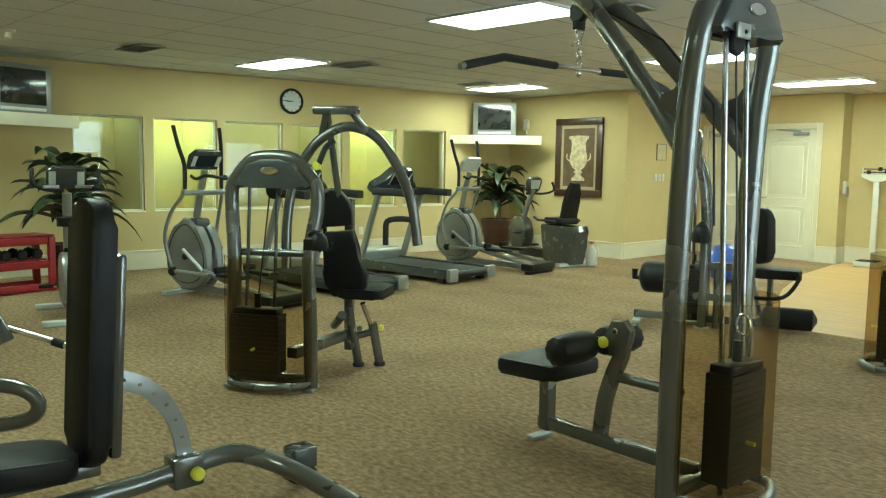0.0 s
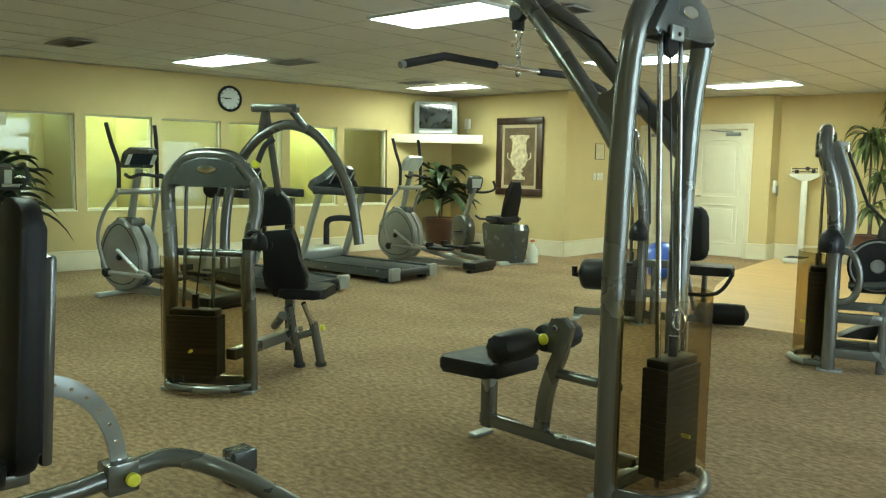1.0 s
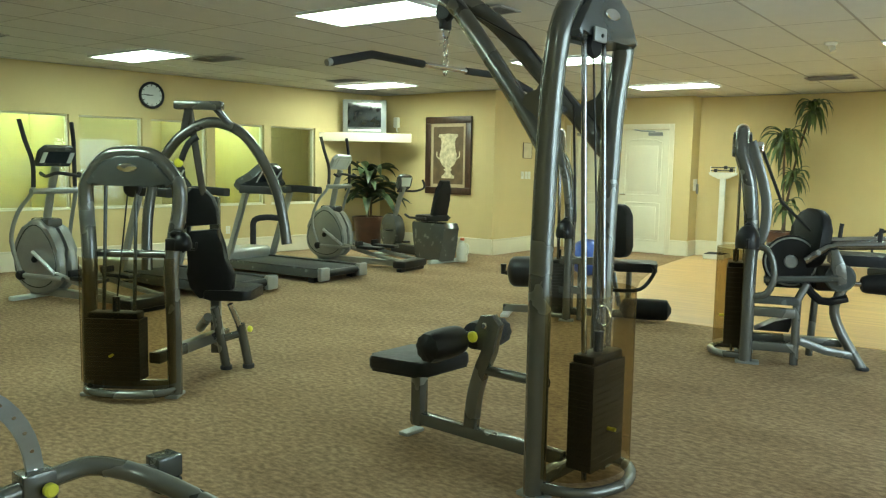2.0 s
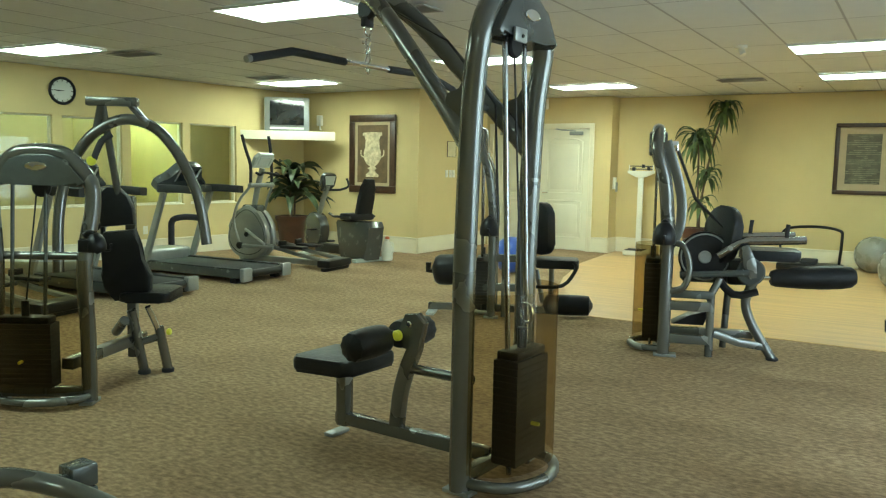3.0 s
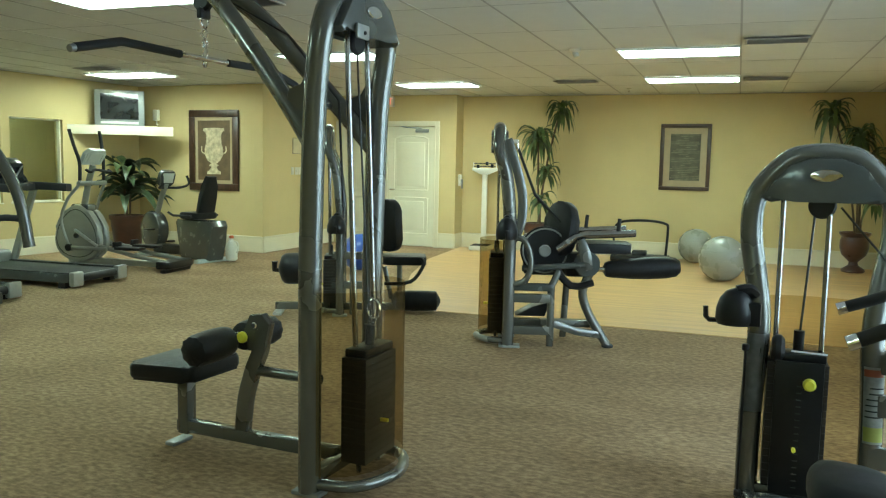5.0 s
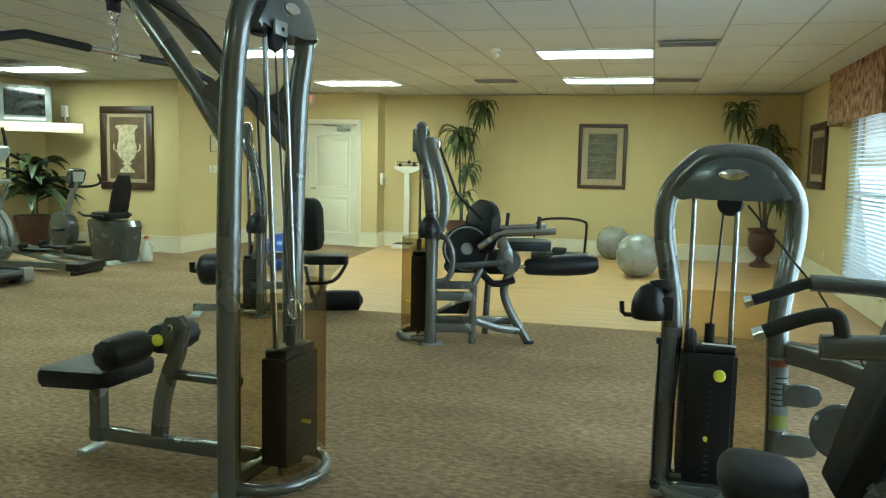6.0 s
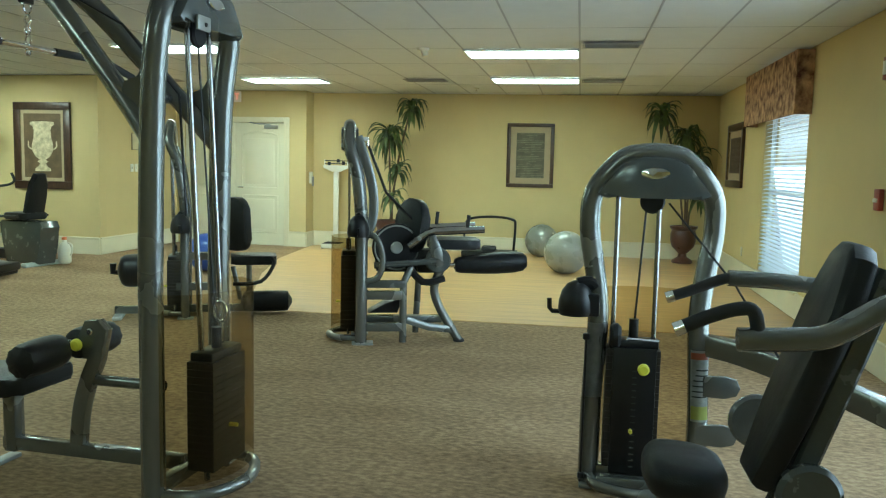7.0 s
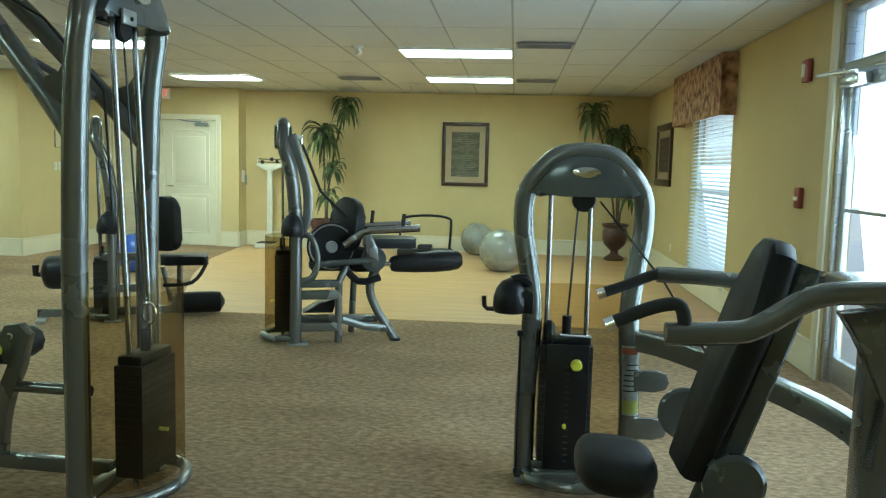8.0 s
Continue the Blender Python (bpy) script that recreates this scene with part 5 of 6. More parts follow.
for i in range(7):
    a = radians(14 + 12 * i)
    part("hole_bush", disc((0.05 + 0.318 * math.sin(a), -0.0085, 0.22 + 0.393 * math.cos(a)), (0, 1, 0), 0.0085, 0.004, 10), CHROME, arc)
part("base_tube", tubed([(-0.62, 0, 0.16), (-0.2, 0, 0.16), (0.2, 0, 0.17), (0.46, -0.01, 0.205), (0.6, -0.05, 0.21), (0.76, -0.2, 0.14), (0.86, -0.52, 0.06)], 0.04, seg=12, curve=4), FRAME, ab)
part("pivot_bracket", boxed(0.3, 0.43, -0.055, 0.055, 0.12, 0.25, 0.012), FRAME, ab)
part("adjuster_knob", disc((0.385, -0.085, 0.185), (0, 1, 0), 0.027, 0.04, 16), YELLOW, ab, "yellow adjuster knob")
part("rear_bracket", boxed(0.86, 0.98, -0.06, 0.05, 0.06, 0.16, 0.012), SHROUD, ab)
part("rear_axle", tubed([(0.62, -0.06, 0.19), (0.92, -0.01, 0.08)], 0.03, seg=10), SHROUD, ab)
for c in ((0.86, -0.58), (0.92, 0.0), (-0.6, 0.0)):
    part("rubber_foot", boxed(c[0] - 0.06, c[0] + 0.06, c[1] - 0.06, c[1] + 0.06, 0.0, 0.058 if c[0] > 0.6 else 0.16, 0.014), SHROUD, ab)

# part of a further machine at the edge of the room's middle: a padded arm and a chrome bar
ce = thing("cable_handle_stand", "grey machine arm with a short chrome cable bar", "gym machine", pose(-3.62, 1.2, 0, 0, 0, 0), "weight machines")
part("column", tubed([(-0.3, -0.42, 0.015), (-0.3, -0.42, 1.15), (-0.25, -0.38, 1.2)], 0.04, seg=10), FRAME, ce)
part("arm", tubed([(-0.28, -0.4, 1.12), (-0.18, -0.26, 0.95), (-0.09, -0.16, 0.78), (-0.05, -0.12, 0.68)], 0.035, seg=12, curve=4), FRAME, ce)
part("chrome_bar", tubed([(-0.08, -0.12, 0.74), (0.04, -0.005, 0.695), (0.11, 0.06, 0.667)], 0.013, seg=10), CHROME, ce, "chrome bar with black end")
part("bar_end", tubed([(0.07, 0.023, 0.683), (0.105, 0.055, 0.669)], 0.018, seg=10), RUBBER, ce)
part("handle_loop", tubed([(-0.3, -0.42, 0.5), (-0.12, -0.2, 0.5), (-0.02, -0.08, 0.48), (0.03, -0.03, 0.42), (0.0, -0.06, 0.35), (-0.12, -0.2, 0.32), (-0.3, -0.42, 0.32)], 0.032, seg=12, curve=4), FRAME, ce)
part("base_plate", boxed(-0.5, -0.1, -0.6, -0.2, 0.0, 0.03, 0.008), FRAME, ce)


# ---- cardio machines: each faces its local +x ----
BELT = material("black treadmill belt", (0.02, 0.02, 0.021), 0.7, vary=0.2, bump=0.15, bump_scale=180)
SCREEN = material("dark display", (0.02, 0.025, 0.03), 0.15, vary=0.1)
PALE = material("pale console plastic", (0.55, 0.60, 0.56), 0.35, vary=0.05)


def elliptical(m, label, bright=False):
    ob = thing("elliptical_trainer", label, "elliptical trainer", m, "cardio machines")
    for s in (-1, 1):
        bm = prism([(0.35 * math.cos(a) * (1.0 - 0.26 * math.sin(a)), 0.39 * math.sin(a)) for a in [2 * math.pi * i / 30 for i in range(30)]], 0.1, Matrix.Translation((0.55, s * 0.07, 0.45)), 0.045)
        sh = part("side_shell", bm, SILVER, ob, "silver rounded flywheel shell")
        part("shell_ring", tubed([(0.55 + 0.30 * math.cos(a) * (1.0 - 0.26 * math.sin(a)), s * 0.122, 0.45 + 0.32 * math.sin(a)) for a in [2 * math.pi * i / 26 for i in range(26)]], 0.006, seg=5, closed=True), SHROUD, sh)
        part("hub", disc((0.55, s * 0.13, 0.42), (0, 1, 0), 0.035, 0.04, 14), BLACK, sh)
        part("crank", tubed([(0.55, s * 0.15, 0.5), (0.2, s * 0.17, 0.3)], 0.02, seg=8), ALU, ob, "bright crank arm")
        part("pedal_rail", tubed([(0.15, s * 0.19, 0.3), (-0.35, s * 0.19, 0.2), (-0.85, s * 0.19, 0.13)], 0.028, seg=8), SILVER, ob)
        bm = boxed(-0.5, -0.12, s * 0.19 - 0.075, s * 0.19 + 0.075, 0.27, 0.31, 0.012)
        box(bm, -0.14, -0.1, s * 0.19 - 0.075, s * 0.19 + 0.075, 0.3, 0.37, 0.01)
        part("pedal", bm, BLACK, ob, "black foot pedal")
        part("swing_arm", tubed([(0.52, s * 0.30, 0.28), (0.6, s * 0.34, 0.62), (0.52, s * 0.32, 0.9), (0.4, s * 0.26, 1.08), (0.38, s * 0.24, 1.16)], 0.02, seg=10, curve=4), SILVER, ob)
        part("swing_grip", tubed([(0.38, s * 0.24, 1.16), (0.38, s * 0.24, 1.4), (0.43, s * 0.28, 1.62), (0.48, s * 0.3, 1.82)], 0.022, seg=10, curve=3), RUBBER, ob, "black rubber grip")
        part("arm_link", tubed([(0.52, s * 0.30, 0.28), (0.0, s * 0.24, 0.27)], 0.026, seg=8), SILVER, ob)
        part("joint", disc((0.53, s * 0.3, 0.28), (0, 1, 0), 0.05, 0.07, 14), BLACK, ob)
    part("arm_axle", tubed([(0.38, -0.27, 1.12), (0.38, 0.27, 1.12)], 0.03, seg=10), SILVER, ob)
    part("shell_top", boxed(0.38, 0.66, -0.09, 0.09, 0.74, 0.84, 0.03), SHROUD, ob)
    part("mast", tubed([(0.52, 0, 0.78), (0.44, 0, 1.12), (0.36, 0, 1.36)], 0.045, seg=12, flat=0.8), SILVER, ob)
    bm = prism([(-0.19, -0.1), (0.19, -0.1), (0.21, 0.06), (0.15, 0.13), (-0.15, 0.13), (-0.21, 0.06)], 0.06, Matrix.Translation((0.36, 0, 1.46)) @ pose(0, 0, 0, 0, -32, 0) @ pose(0, 0, 0, 0, 0, 90), 0.015)
    con = part("console", bm, PALE if bright else SHROUD, ob, "angled display console")
    part("display", boxed(-0.12, 0.12, -0.034, -0.03, -0.05, 0.08, 0, Matrix.Translation((0.36, 0, 1.46)) @ pose(0, 0, 0, 0, -32, 0) @ pose(0, 0, 0, 0, 0, -90)), PALE if bright else SCREEN, con, smooth=False)
    for s in (-1, 1):
        part("key_panel", boxed(s * 0.155 - 0.024, s * 0.155 + 0.024, -0.036, -0.03, -0.05, 0.07, 0, Matrix.Translation((0.36, 0, 1.46)) @ pose(0, 0, 0, 0, -32, 0) @ pose(0, 0, 0, 0, 0, -90)), PALE, con, "pale key panel", smooth=False)
    part("fixed_handles", tubed([(0.3, -0.22, 1.3), (0.24, -0.2, 1.27), (0.32, 0, 1.3), (0.24, 0.2, 1.27), (0.3, 0.22, 1.3)], 0.018, seg=8, curve=4), RUBBER, ob)
    part("base_beam", boxed(-0.9, 0.75, -0.05, 0.05, 0.04, 0.12, 0.015), SILVER, ob)
    for x in (-0.86, 0.7):
        part("floor_bar", boxed(x - 0.04, x + 0.04, -0.3, 0.3, 0.0, 0.045, 0.012), PALE if x > 0 else BLACK, ob)
    part("rear_cover", boxed(-0.95, -0.74, -0.28, 0.28, 0.046, 0.15, 0.025), BLACK, ob)
    return ob


elliptical(pose(-7.66, 4.38, 0, 0, 0, 190), "silver and black elliptical trainer facing the interior windows")
elliptical(pose(-7.75, 8.6, 0, 0, 0, 186), "silver elliptical trainer with a pale lit console", True)


def treadmill(m):
    ob = thing("treadmill", "grey treadmill with black belt and handrails", "treadmill", m, "cardio machines")
    part("deck", boxed(-1.0, 0.62, -0.3, 0.3, 0.08, 0.15, 0.01), SHROUD, ob)
    part("belt", boxed(-0.985, 0.6, -0.29, 0.29, 0.152, 0.162, 0.004), BELT, ob, "black running belt")
    for s in (-1, 1):
        rail = part("side_rail", boxed(-0.98, 0.7, s * 0.36 - 0.055, s * 0.36 + 0.055, 0.06, 0.17, 0.015), SHROUD, ob)
        part("tread_strip", boxed(-0.95, 0.6, s * 0.36 - 0.045, s * 0.36 + 0.045, 0.171, 0.176, 0.001), RUBBER, rail)
        part("end_cap", boxed(-1.05, -0.981, s * 0.36 - 0.08, s * 0.36 + 0.08, 0.03, 0.19, 0.015), SILVER, ob)
        part("upright", tubed([(0.62, s * 0.4, 0.15), (0.45, s * 0.4, 0.6), (0.27, s * 0.4, 1.06)], 0.045, seg=10, flat=0.55, square=True), SILVER, ob)
        part("handrail", tubed([(0.34, s * 0.4, 1.1), (0.05, s * 0.4, 1.1), (-0.26, s * 0.4, 1.09)], 0.048, seg=10, square=True), RUBBER, ob, "black handrail")
        part("foot", boxed(-0.9, -0.8, s * 0.36 - 0.05, s * 0.36 + 0.05, 0.0, 0.06, 0.01), BLACK, ob)
        part("front_foot", boxed(0.7, 0.8, s * 0.3 - 0.05, s * 0.3 + 0.05, 0.0, 0.09, 0.01), BLACK, ob)
    part("rear_roller", tubed([(-1.0, -0.27, 0.115), (-1.0, 0.27, 0.115)], 0.045, seg=12), BLACK, ob)
    bm = bmesh.new()
    got = box(bm, 0.6, 1.02, -0.38, 0.38, 0.085, 0.3, 0.05, seg=3)
    part("motor_hood", bm, SILVER, ob, "rounded silver motor hood")
    part("console_bar", boxed(0.2, 0.4, -0.42, 0.42, 1.04, 1.14, 0.03), SHROUD, ob)
    bm = prism([(-0.4, -0.1), (0.4, -0.1), (0.41, 0.0), (0.33, 0.07), (0.24, 0.1), (0.19, 0.25), (0.14, 0.28), (-0.14, 0.28), (-0.19, 0.25), (-0.24, 0.1), (-0.33, 0.07), (-0.41, 0.0)], 0.12, Matrix.Translation((0.4, 0, 1.19)) @ pose(0, 0, 0, 0, -38, 0) @ pose(0, 0, 0, 0, 0, 90), 0.02)
    con = part("console", bm, SHROUD, ob, "dark shaped console")
    part("display", boxed(-0.13, 0.13, -0.068, -0.061, 0.05, 0.22, 0, Matrix.Translation((0.4, 0, 1.19)) @ pose(0, 0, 0, 0, -38, 0) @ pose(0, 0, 0, 0, 0, -90)), SCREEN, con, smooth=False)
    for s in (-1, 1):
        part("console_stripe", boxed(s * 0.165 - 0.012, s * 0.165 + 0.012, -0.066, -0.061, 0.04, 0.24, 0, Matrix.Translation((0.4, 0, 1.19)) @ pose(0, 0, 0, 0, -38, 0) @ pose(0, 0, 0, 0, 0, -90)), ALU, con, "silver console stripe", smooth=False)
    part("stop_button", disc((0.2, 0, 1.145), (0, 0, 1), 0.025, 0.015, 12), ORANGE, ob, "red stop button")
    return ob


tm = treadmill(pose(-7.9, 7.28, 0, 0, 0, 183))
copy_thing(tm, pose(-7.85, 5.72, 0, 0, 0, 183))

# recumbent bike
rb = thing("recumbent_bike", "silver recumbent exercise bike with black seat", "exercise bike", pose(-7.76, 9.86, 0, 0, 0, 168), "cardio machines")
part("front_shell", prism([(0.36 * 0.62 * math.cos(a), 0.28 * math.sin(a)) for a in [2 * math.pi * i / 26 for i in range(26)]], 0.2, Matrix.Translation((0.55, 0, 0.4)), 0.04), SHROUD, rb, "dark rounded drive shell")
part("mast", tubed([(0.5, 0, 0.6), (0.38, 0, 0.9), (0.27, 0, 1.1)], 0.04, seg=10), SILVER, rb)
bmk = prism(rounded(0.26, 0.24, 0.05), 0.07, Matrix.Translation((0.27, 0, 1.18)) @ pose(0, 0, 0, 0, -20, 0) @ pose(0, 0, 0, 0, 0, 90), 0.015)
con = part("console", bmk, SHROUD, rb, "dark display console")
part("display", boxed(-0.1, 0.1, -0.042, -0.037, -0.06, 0.09, 0, Matrix.Translation((0.27, 0, 1.18)) @ pose(0, 0, 0, 0, -20, 0) @ pose(0, 0, 0, 0, 0, -90)), PALE, con, smooth=False)
part("handlebar", tubed([(0.08, -0.22, 1.22), (0.06, -0.24, 1.1), (0.2, -0.18, 1.04), (0.3, 0, 1.04), (0.2, 0.18, 1.04), (0.06, 0.24, 1.1), (0.08, 0.22, 1.22)], 0.018, seg=8, curve=4), RUBBER, rb)
part("centre_rail", boxed(-0.5, 0.5, -0.08, 0.08, 0.06, 0.2, 0.03), BLACK, rb)
part("rear_shell", prism([(-0.78, 0.03), (-0.2, 0.03), (-0.16, 0.3), (-0.1, 0.56), (-0.13, 0.6), (-0.84, 0.6), (-0.88, 0.52), (-0.8, 0.3)], 0.3, bevel=0.03), SHROUD, rb, "silver seat base")
part("seat", pad(0.4, 0.42, 0.09, 0.08, pose(-0.42, 0, 0.66)), VINYL, rb, "black seat cushion")
bmk = prism([(-0.15, -0.28), (0.15, -0.28), (0.15, 0.05), (0.1, 0.16), (0.08, 0.32), (-0.08, 0.32), (-0.1, 0.16), (-0.15, 0.05)], 0.08, Matrix.Translation((-0.62, 0, 0.92)) @ pose(0, 0, 0, 0, -14, 0) @ pose(0, 0, 0, 0, 0, 90), 0.025)
part("backrest", bmk, VINYL, rb, "black backrest")
for s in (-1, 1):
    part("seat_handle", tubed([(-0.55, s * 0.24, 0.66), (-0.2, s * 0.27, 0.66), (-0.1, s * 0.27, 0.7)], 0.018, seg=8), RUBBER, rb)
    part("pedal", boxed(0.38, 0.5, s * 0.18 - 0.06, s * 0.18 + 0.06, 0.3 + s * 0.1, 0.33 + s * 0.1, 0.01), BLACK, rb)
    part("crank", tubed([(0.55, s * 0.11, 0.4), (0.44, s * 0.13, 0.32 + s * 0.1)], 0.014, seg=8), CHROME, rb)
for x in (-0.7, 0.6):
    part("floor_bar", boxed(x - 0.05, x + 0.05, -0.3, 0.3, 0.0, 0.055, 0.015), PALE, rb)

# upright bike near the red rack
ub = thing("upright_bike", "grey upright exercise bike with black handlebars", "exercise bike", pose(-7.75, 2.8, 0, 0, 0, 165), "cardio machines")
part("drive_shell", prism([(0.3 * math.cos(a), 0.24 * math.sin(a)) for a in [2 * math.pi * i / 26 for i in range(26)]], 0.17, Matrix.Translation((0.0, 0, 0.36)), 0.035), SILVER, ub, "grey rounded drive shell")
part("mast", tubed([(0.12, 0, 0.5), (0.1, 0, 0.85), (0.06, 0, 1.14)], 0.042, seg=10), SILVER, ub)
part("water_bottle_cage", tubed([(0.05, 0, 0.58), (-0.02, 0.02, 0.62), (0.0, 0.03, 0.52)], 0.03, seg=8), BLACK, ub)
bmk = prism(rounded(0.34, 0.2, 0.06), 0.07, Matrix.Translation((0.08, 0, 1.29)) @ pose(0, 0, 0, 0, -25, 0) @ pose(0, 0, 0, 0, 0, 90), 0.015)
con = part("console", bmk, SHROUD, ub, "dark console")
for s in (-1, 1):
    part("button_panel", boxed(s * 0.12 - 0.03, s * 0.12 + 0.03, -0.042, -0.037, -0.07, 0.07, 0, Matrix.Translation((0.08, 0, 1.29)) @ pose(0, 0, 0, 0, -25, 0) @ pose(0, 0, 0, 0, 0, -90)), PALE, con, smooth=False)
    part("handlebar", tubed([(0.06, s * 0.04, 1.16), (0.0, s * 0.2, 1.18), (0.06, s * 0.28, 1.24), (0.14, s * 0.28, 1.36)], 0.019, seg=8, curve=4), RUBBER, ub)
    part("forearm_rest", tubed([(0.02, s * 0.07, 1.2), (-0.03, s * 0.2, 1.2)], 0.016, seg=8), ALU, ub)
    part("crank", tubed([(0, s * 0.1, 0.34), (s * 0.15, s * 0.12, 0.34 - s * 0.08)], 0.014, seg=8), CHROME, ub)
    part("pedal", boxed(s * 0.15 - 0.05, s * 0.15 + 0.05, s * 0.2 - 0.06, s * 0.2 + 0.06, 0.33 - s * 0.08, 0.36 - s * 0.08, 0.01), BLACK, ub)
part("seat_post", tubed([(-0.2, 0, 0.5), (-0.3, 0, 0.86)], 0.026, seg=10), CHROME, ub)
part("saddle", pad(0.26, 0.24, 0.08, 0.09, pose(-0.32, 0, 0.9)), VINYL, ub, "black saddle")
part("base_beam", boxed(-0.5, 0.5, -0.05, 0.05, 0.04, 0.13, 0.02), SILVER, ub)
for x in (-0.5, 0.46):
    part("floor_bar", boxed(x - 0.04, x + 0.04, -0.28, 0.28, 0.0, 0.05, 0.015), PALE, ub)

# red rack of stacked step frames
RED = material("red painted rack", (0.34, 0.012, 0.016), 0.4, vary=0.12, scale=10, fine=0.08)
rk = thing("equipment_rack", "low red open rack holding dark weights", "rack", pose(-9.5, 2.75, 0, 0, 0, 98))
for x in (-0.5, 0.42):
    for y in (-0.18, 0.18):
        part("post", boxed(x - 0.035, x + 0.035, y - 0.03, y + 0.03, 0.0, 0.6, 0.008), RED, rk)
for zz in (0.05, 0.3, 0.56):
    for y in (-0.18, 0.18):
        part("rail", boxed(-0.46, 0.38, y - 0.025, y + 0.025, zz - 0.04, zz + 0.04, 0.008), RED, rk)
part("top_shelf", boxed(-0.53, 0.45, -0.2, 0.2, 0.602, 0.625, 0.006), RED, rk)
part("lower_shelf", boxed(-0.46, 0.38, -0.15, 0.15, 0.341, 0.355, 0.004), RED, rk)
for i in range(5):
    x = -0.38 + i * 0.17
    ob = thing("dumbbell", "black iron dumbbell lying on the red rack", "dumbbell", pose(-9.5, 2.75, 0, 0, 0, 98) @ pose(x, 0, 0.415), "dumbbells on the rack")
    part("handle", tubed([(0, -0.1, 0), (0, 0.1, 0)], 0.015, seg=8), CHROME, ob)
    for s in (-1, 1):
        part("head", disc((0, s * 0.1, 0), (0, 1, 0), 0.058, 0.07, 8), RUBBER, ob)

# gym balls
PEARL = material("pearl grey vinyl", (0.27, 0.27, 0.23), 0.28, vary=0.015, scale=5, coat=0.3)
BLUE = material("blue vinyl", (0.04, 0.10, 0.42), 0.3, vary=0.05, scale=5, coat=0.3)


def gym_ball(x, y, r, mat, label):
    ob = thing("exercise_ball", label, "exercise ball", pose(x, y, 0), "exercise balls")
    bm = bmesh.new()
    prof = [(max(0.002, r * math.sin(a)), r * 0.985 - r * math.cos(a) * (1.0 if a > 0.4 else 0.985)) for a in [math.pi * i / 40 for i in range(41)]]
    lathe(bm, prof, 40)
    part("skin", bm, mat, ob)
    part("plug", disc((r * 0.7, -r * 0.5, r * 1.5), (0.7, -0.5, 0.5), 0.012, 0.008, 10), WHITE, ob)
    for k in (-0.35, 0.0, 0.35):
        rr = math.sqrt(1 - k * k) * r * 1.001
        part("ridge", tubed([(rr * math.cos(a), rr * math.sin(a), r * 0.985 + k * r) for a in [2 * math.pi * i / 40 for i in range(40)]], 0.003, seg=4, closed=True), mat, ob)


gym_ball(-0.17, 11.25, 0.3, PEARL, "large pearl grey exercise ball on the floor")
gym_ball(-0.6, 13.3, 0.27, PEARL, "pearl grey exercise ball against the end wall")
gym_ball(-4.84, 9.95, 0.25, BLUE, "blue exercise ball on the carpet")

# physician's scale
sc = thing("beam_scale", "white upright medical beam scale", "scale", pose(-4.17, 13.4, 0.0, 0, 0, 4))
part("platform", boxed(-0.17, 0.17, -0.26, 0.2, 0.012, 0.09, 0.015), WHITE, sc)
part("tread", boxed(-0.15, 0.15, -0.24, 0.1, 0.091, 0.097, 0.002), RUBBER, sc, "black rubber tread")
part("column", boxed(-0.045, 0.045, 0.1, 0.16, 0.09, 1.33, 0.012), WHITE, sc)
part("head", prism([(-0.23, 0.06), (0.23, 0.06), (0.22, 0.02), (0.07, -0.05), (-0.07, -0.05), (-0.22, 0.02)], 0.06, Matrix.Translation((0, 0.12, 1.36)), 0.008), WHITE, sc)
for zz in (1.45, 1.5):
    part("beam", boxed(-0.2, 0.2, 0.1, 0.12, zz - 0.008, zz + 0.008, 0.002), SHROUD, sc)
for x, zz in ((-0.12, 1.45), (0.04, 1.5), (0.13, 1.46)):
    part("poise", boxed(x - 0.025, x + 0.025, 0.085, 0.13, zz - 0.03, zz + 0.03, 0.006), BLACK, sc)
for x in (-0.2, 0.2):
    part("beam_post", boxed(x - 0.008, x + 0.008, 0.1, 0.12, 1.41, 1.52, 0.002), WHITE, sc)
for x in (-0.14, 0.14):
    for y in (-0.22, 0.16):
        part("foot", lathe(bmesh.new(), [(0.02, 0.0), (0.022, 0.012)], 10, Matrix.Translation((x, y, 0))), RUBBER, sc)

# low stepping frame by the end wall
st = thing("mini_stepper", "black stepping frame with a bent grab rail", "stepper", pose(-1.42, 13.0, 0.006))
part("base", boxed(-0.44, 0.44, -0.2, 0.2, 0.0, 0.1, 0.02), BLACK, st)
part("grab_rail", tubed([(0.38, 0.1, 0.08), (0.4, 0.1, 0.5), (0.36, 0.1, 0.6), (0.1, 0.1, 0.64), (-0.25, 0.1, 0.62), (-0.4, 0.1, 0.55), (-0.44, 0.1, 0.35)], 0.021, seg=10, curve=4), BLACK, st)
part("step_pad", boxed(-0.12, 0.1, -0.12, 0.1, 0.101, 0.17, 0.015), RUBBER, st)
part("cross_strut", tubed([(-0.44, 0.1, 0.36), (-0.4, 0.1, 0.08)], 0.018, seg=8), BLACK, st)

# plastic jug beside the bike
jg = thing("spray_jug", "white plastic jug with an orange cap on the carpet", "bottle", pose(-6.93, 9.98, 0))
part("body", lathe(bmesh.new(), [(0.06, 0.0), (0.085, 0.02), (0.085, 0.2), (0.06, 0.27), (0.03, 0.3), (0.028, 0.33)], 18), WHITE, jg)
part("cap", lathe(bmesh.new(), [(0.034, 0.33), (0.034, 0.36), (0.02, 0.37)], 14), material("orange cap", (0.6, 0.14, 0.04), 0.4), jg, "orange cap")
part("handle", tubed([(0.05, 0, 0.29), (0.11, 0, 0.26), (0.11, 0, 0.16), (0.085, 0, 0.12)], 0.012, seg=8, curve=3), WHITE, jg)

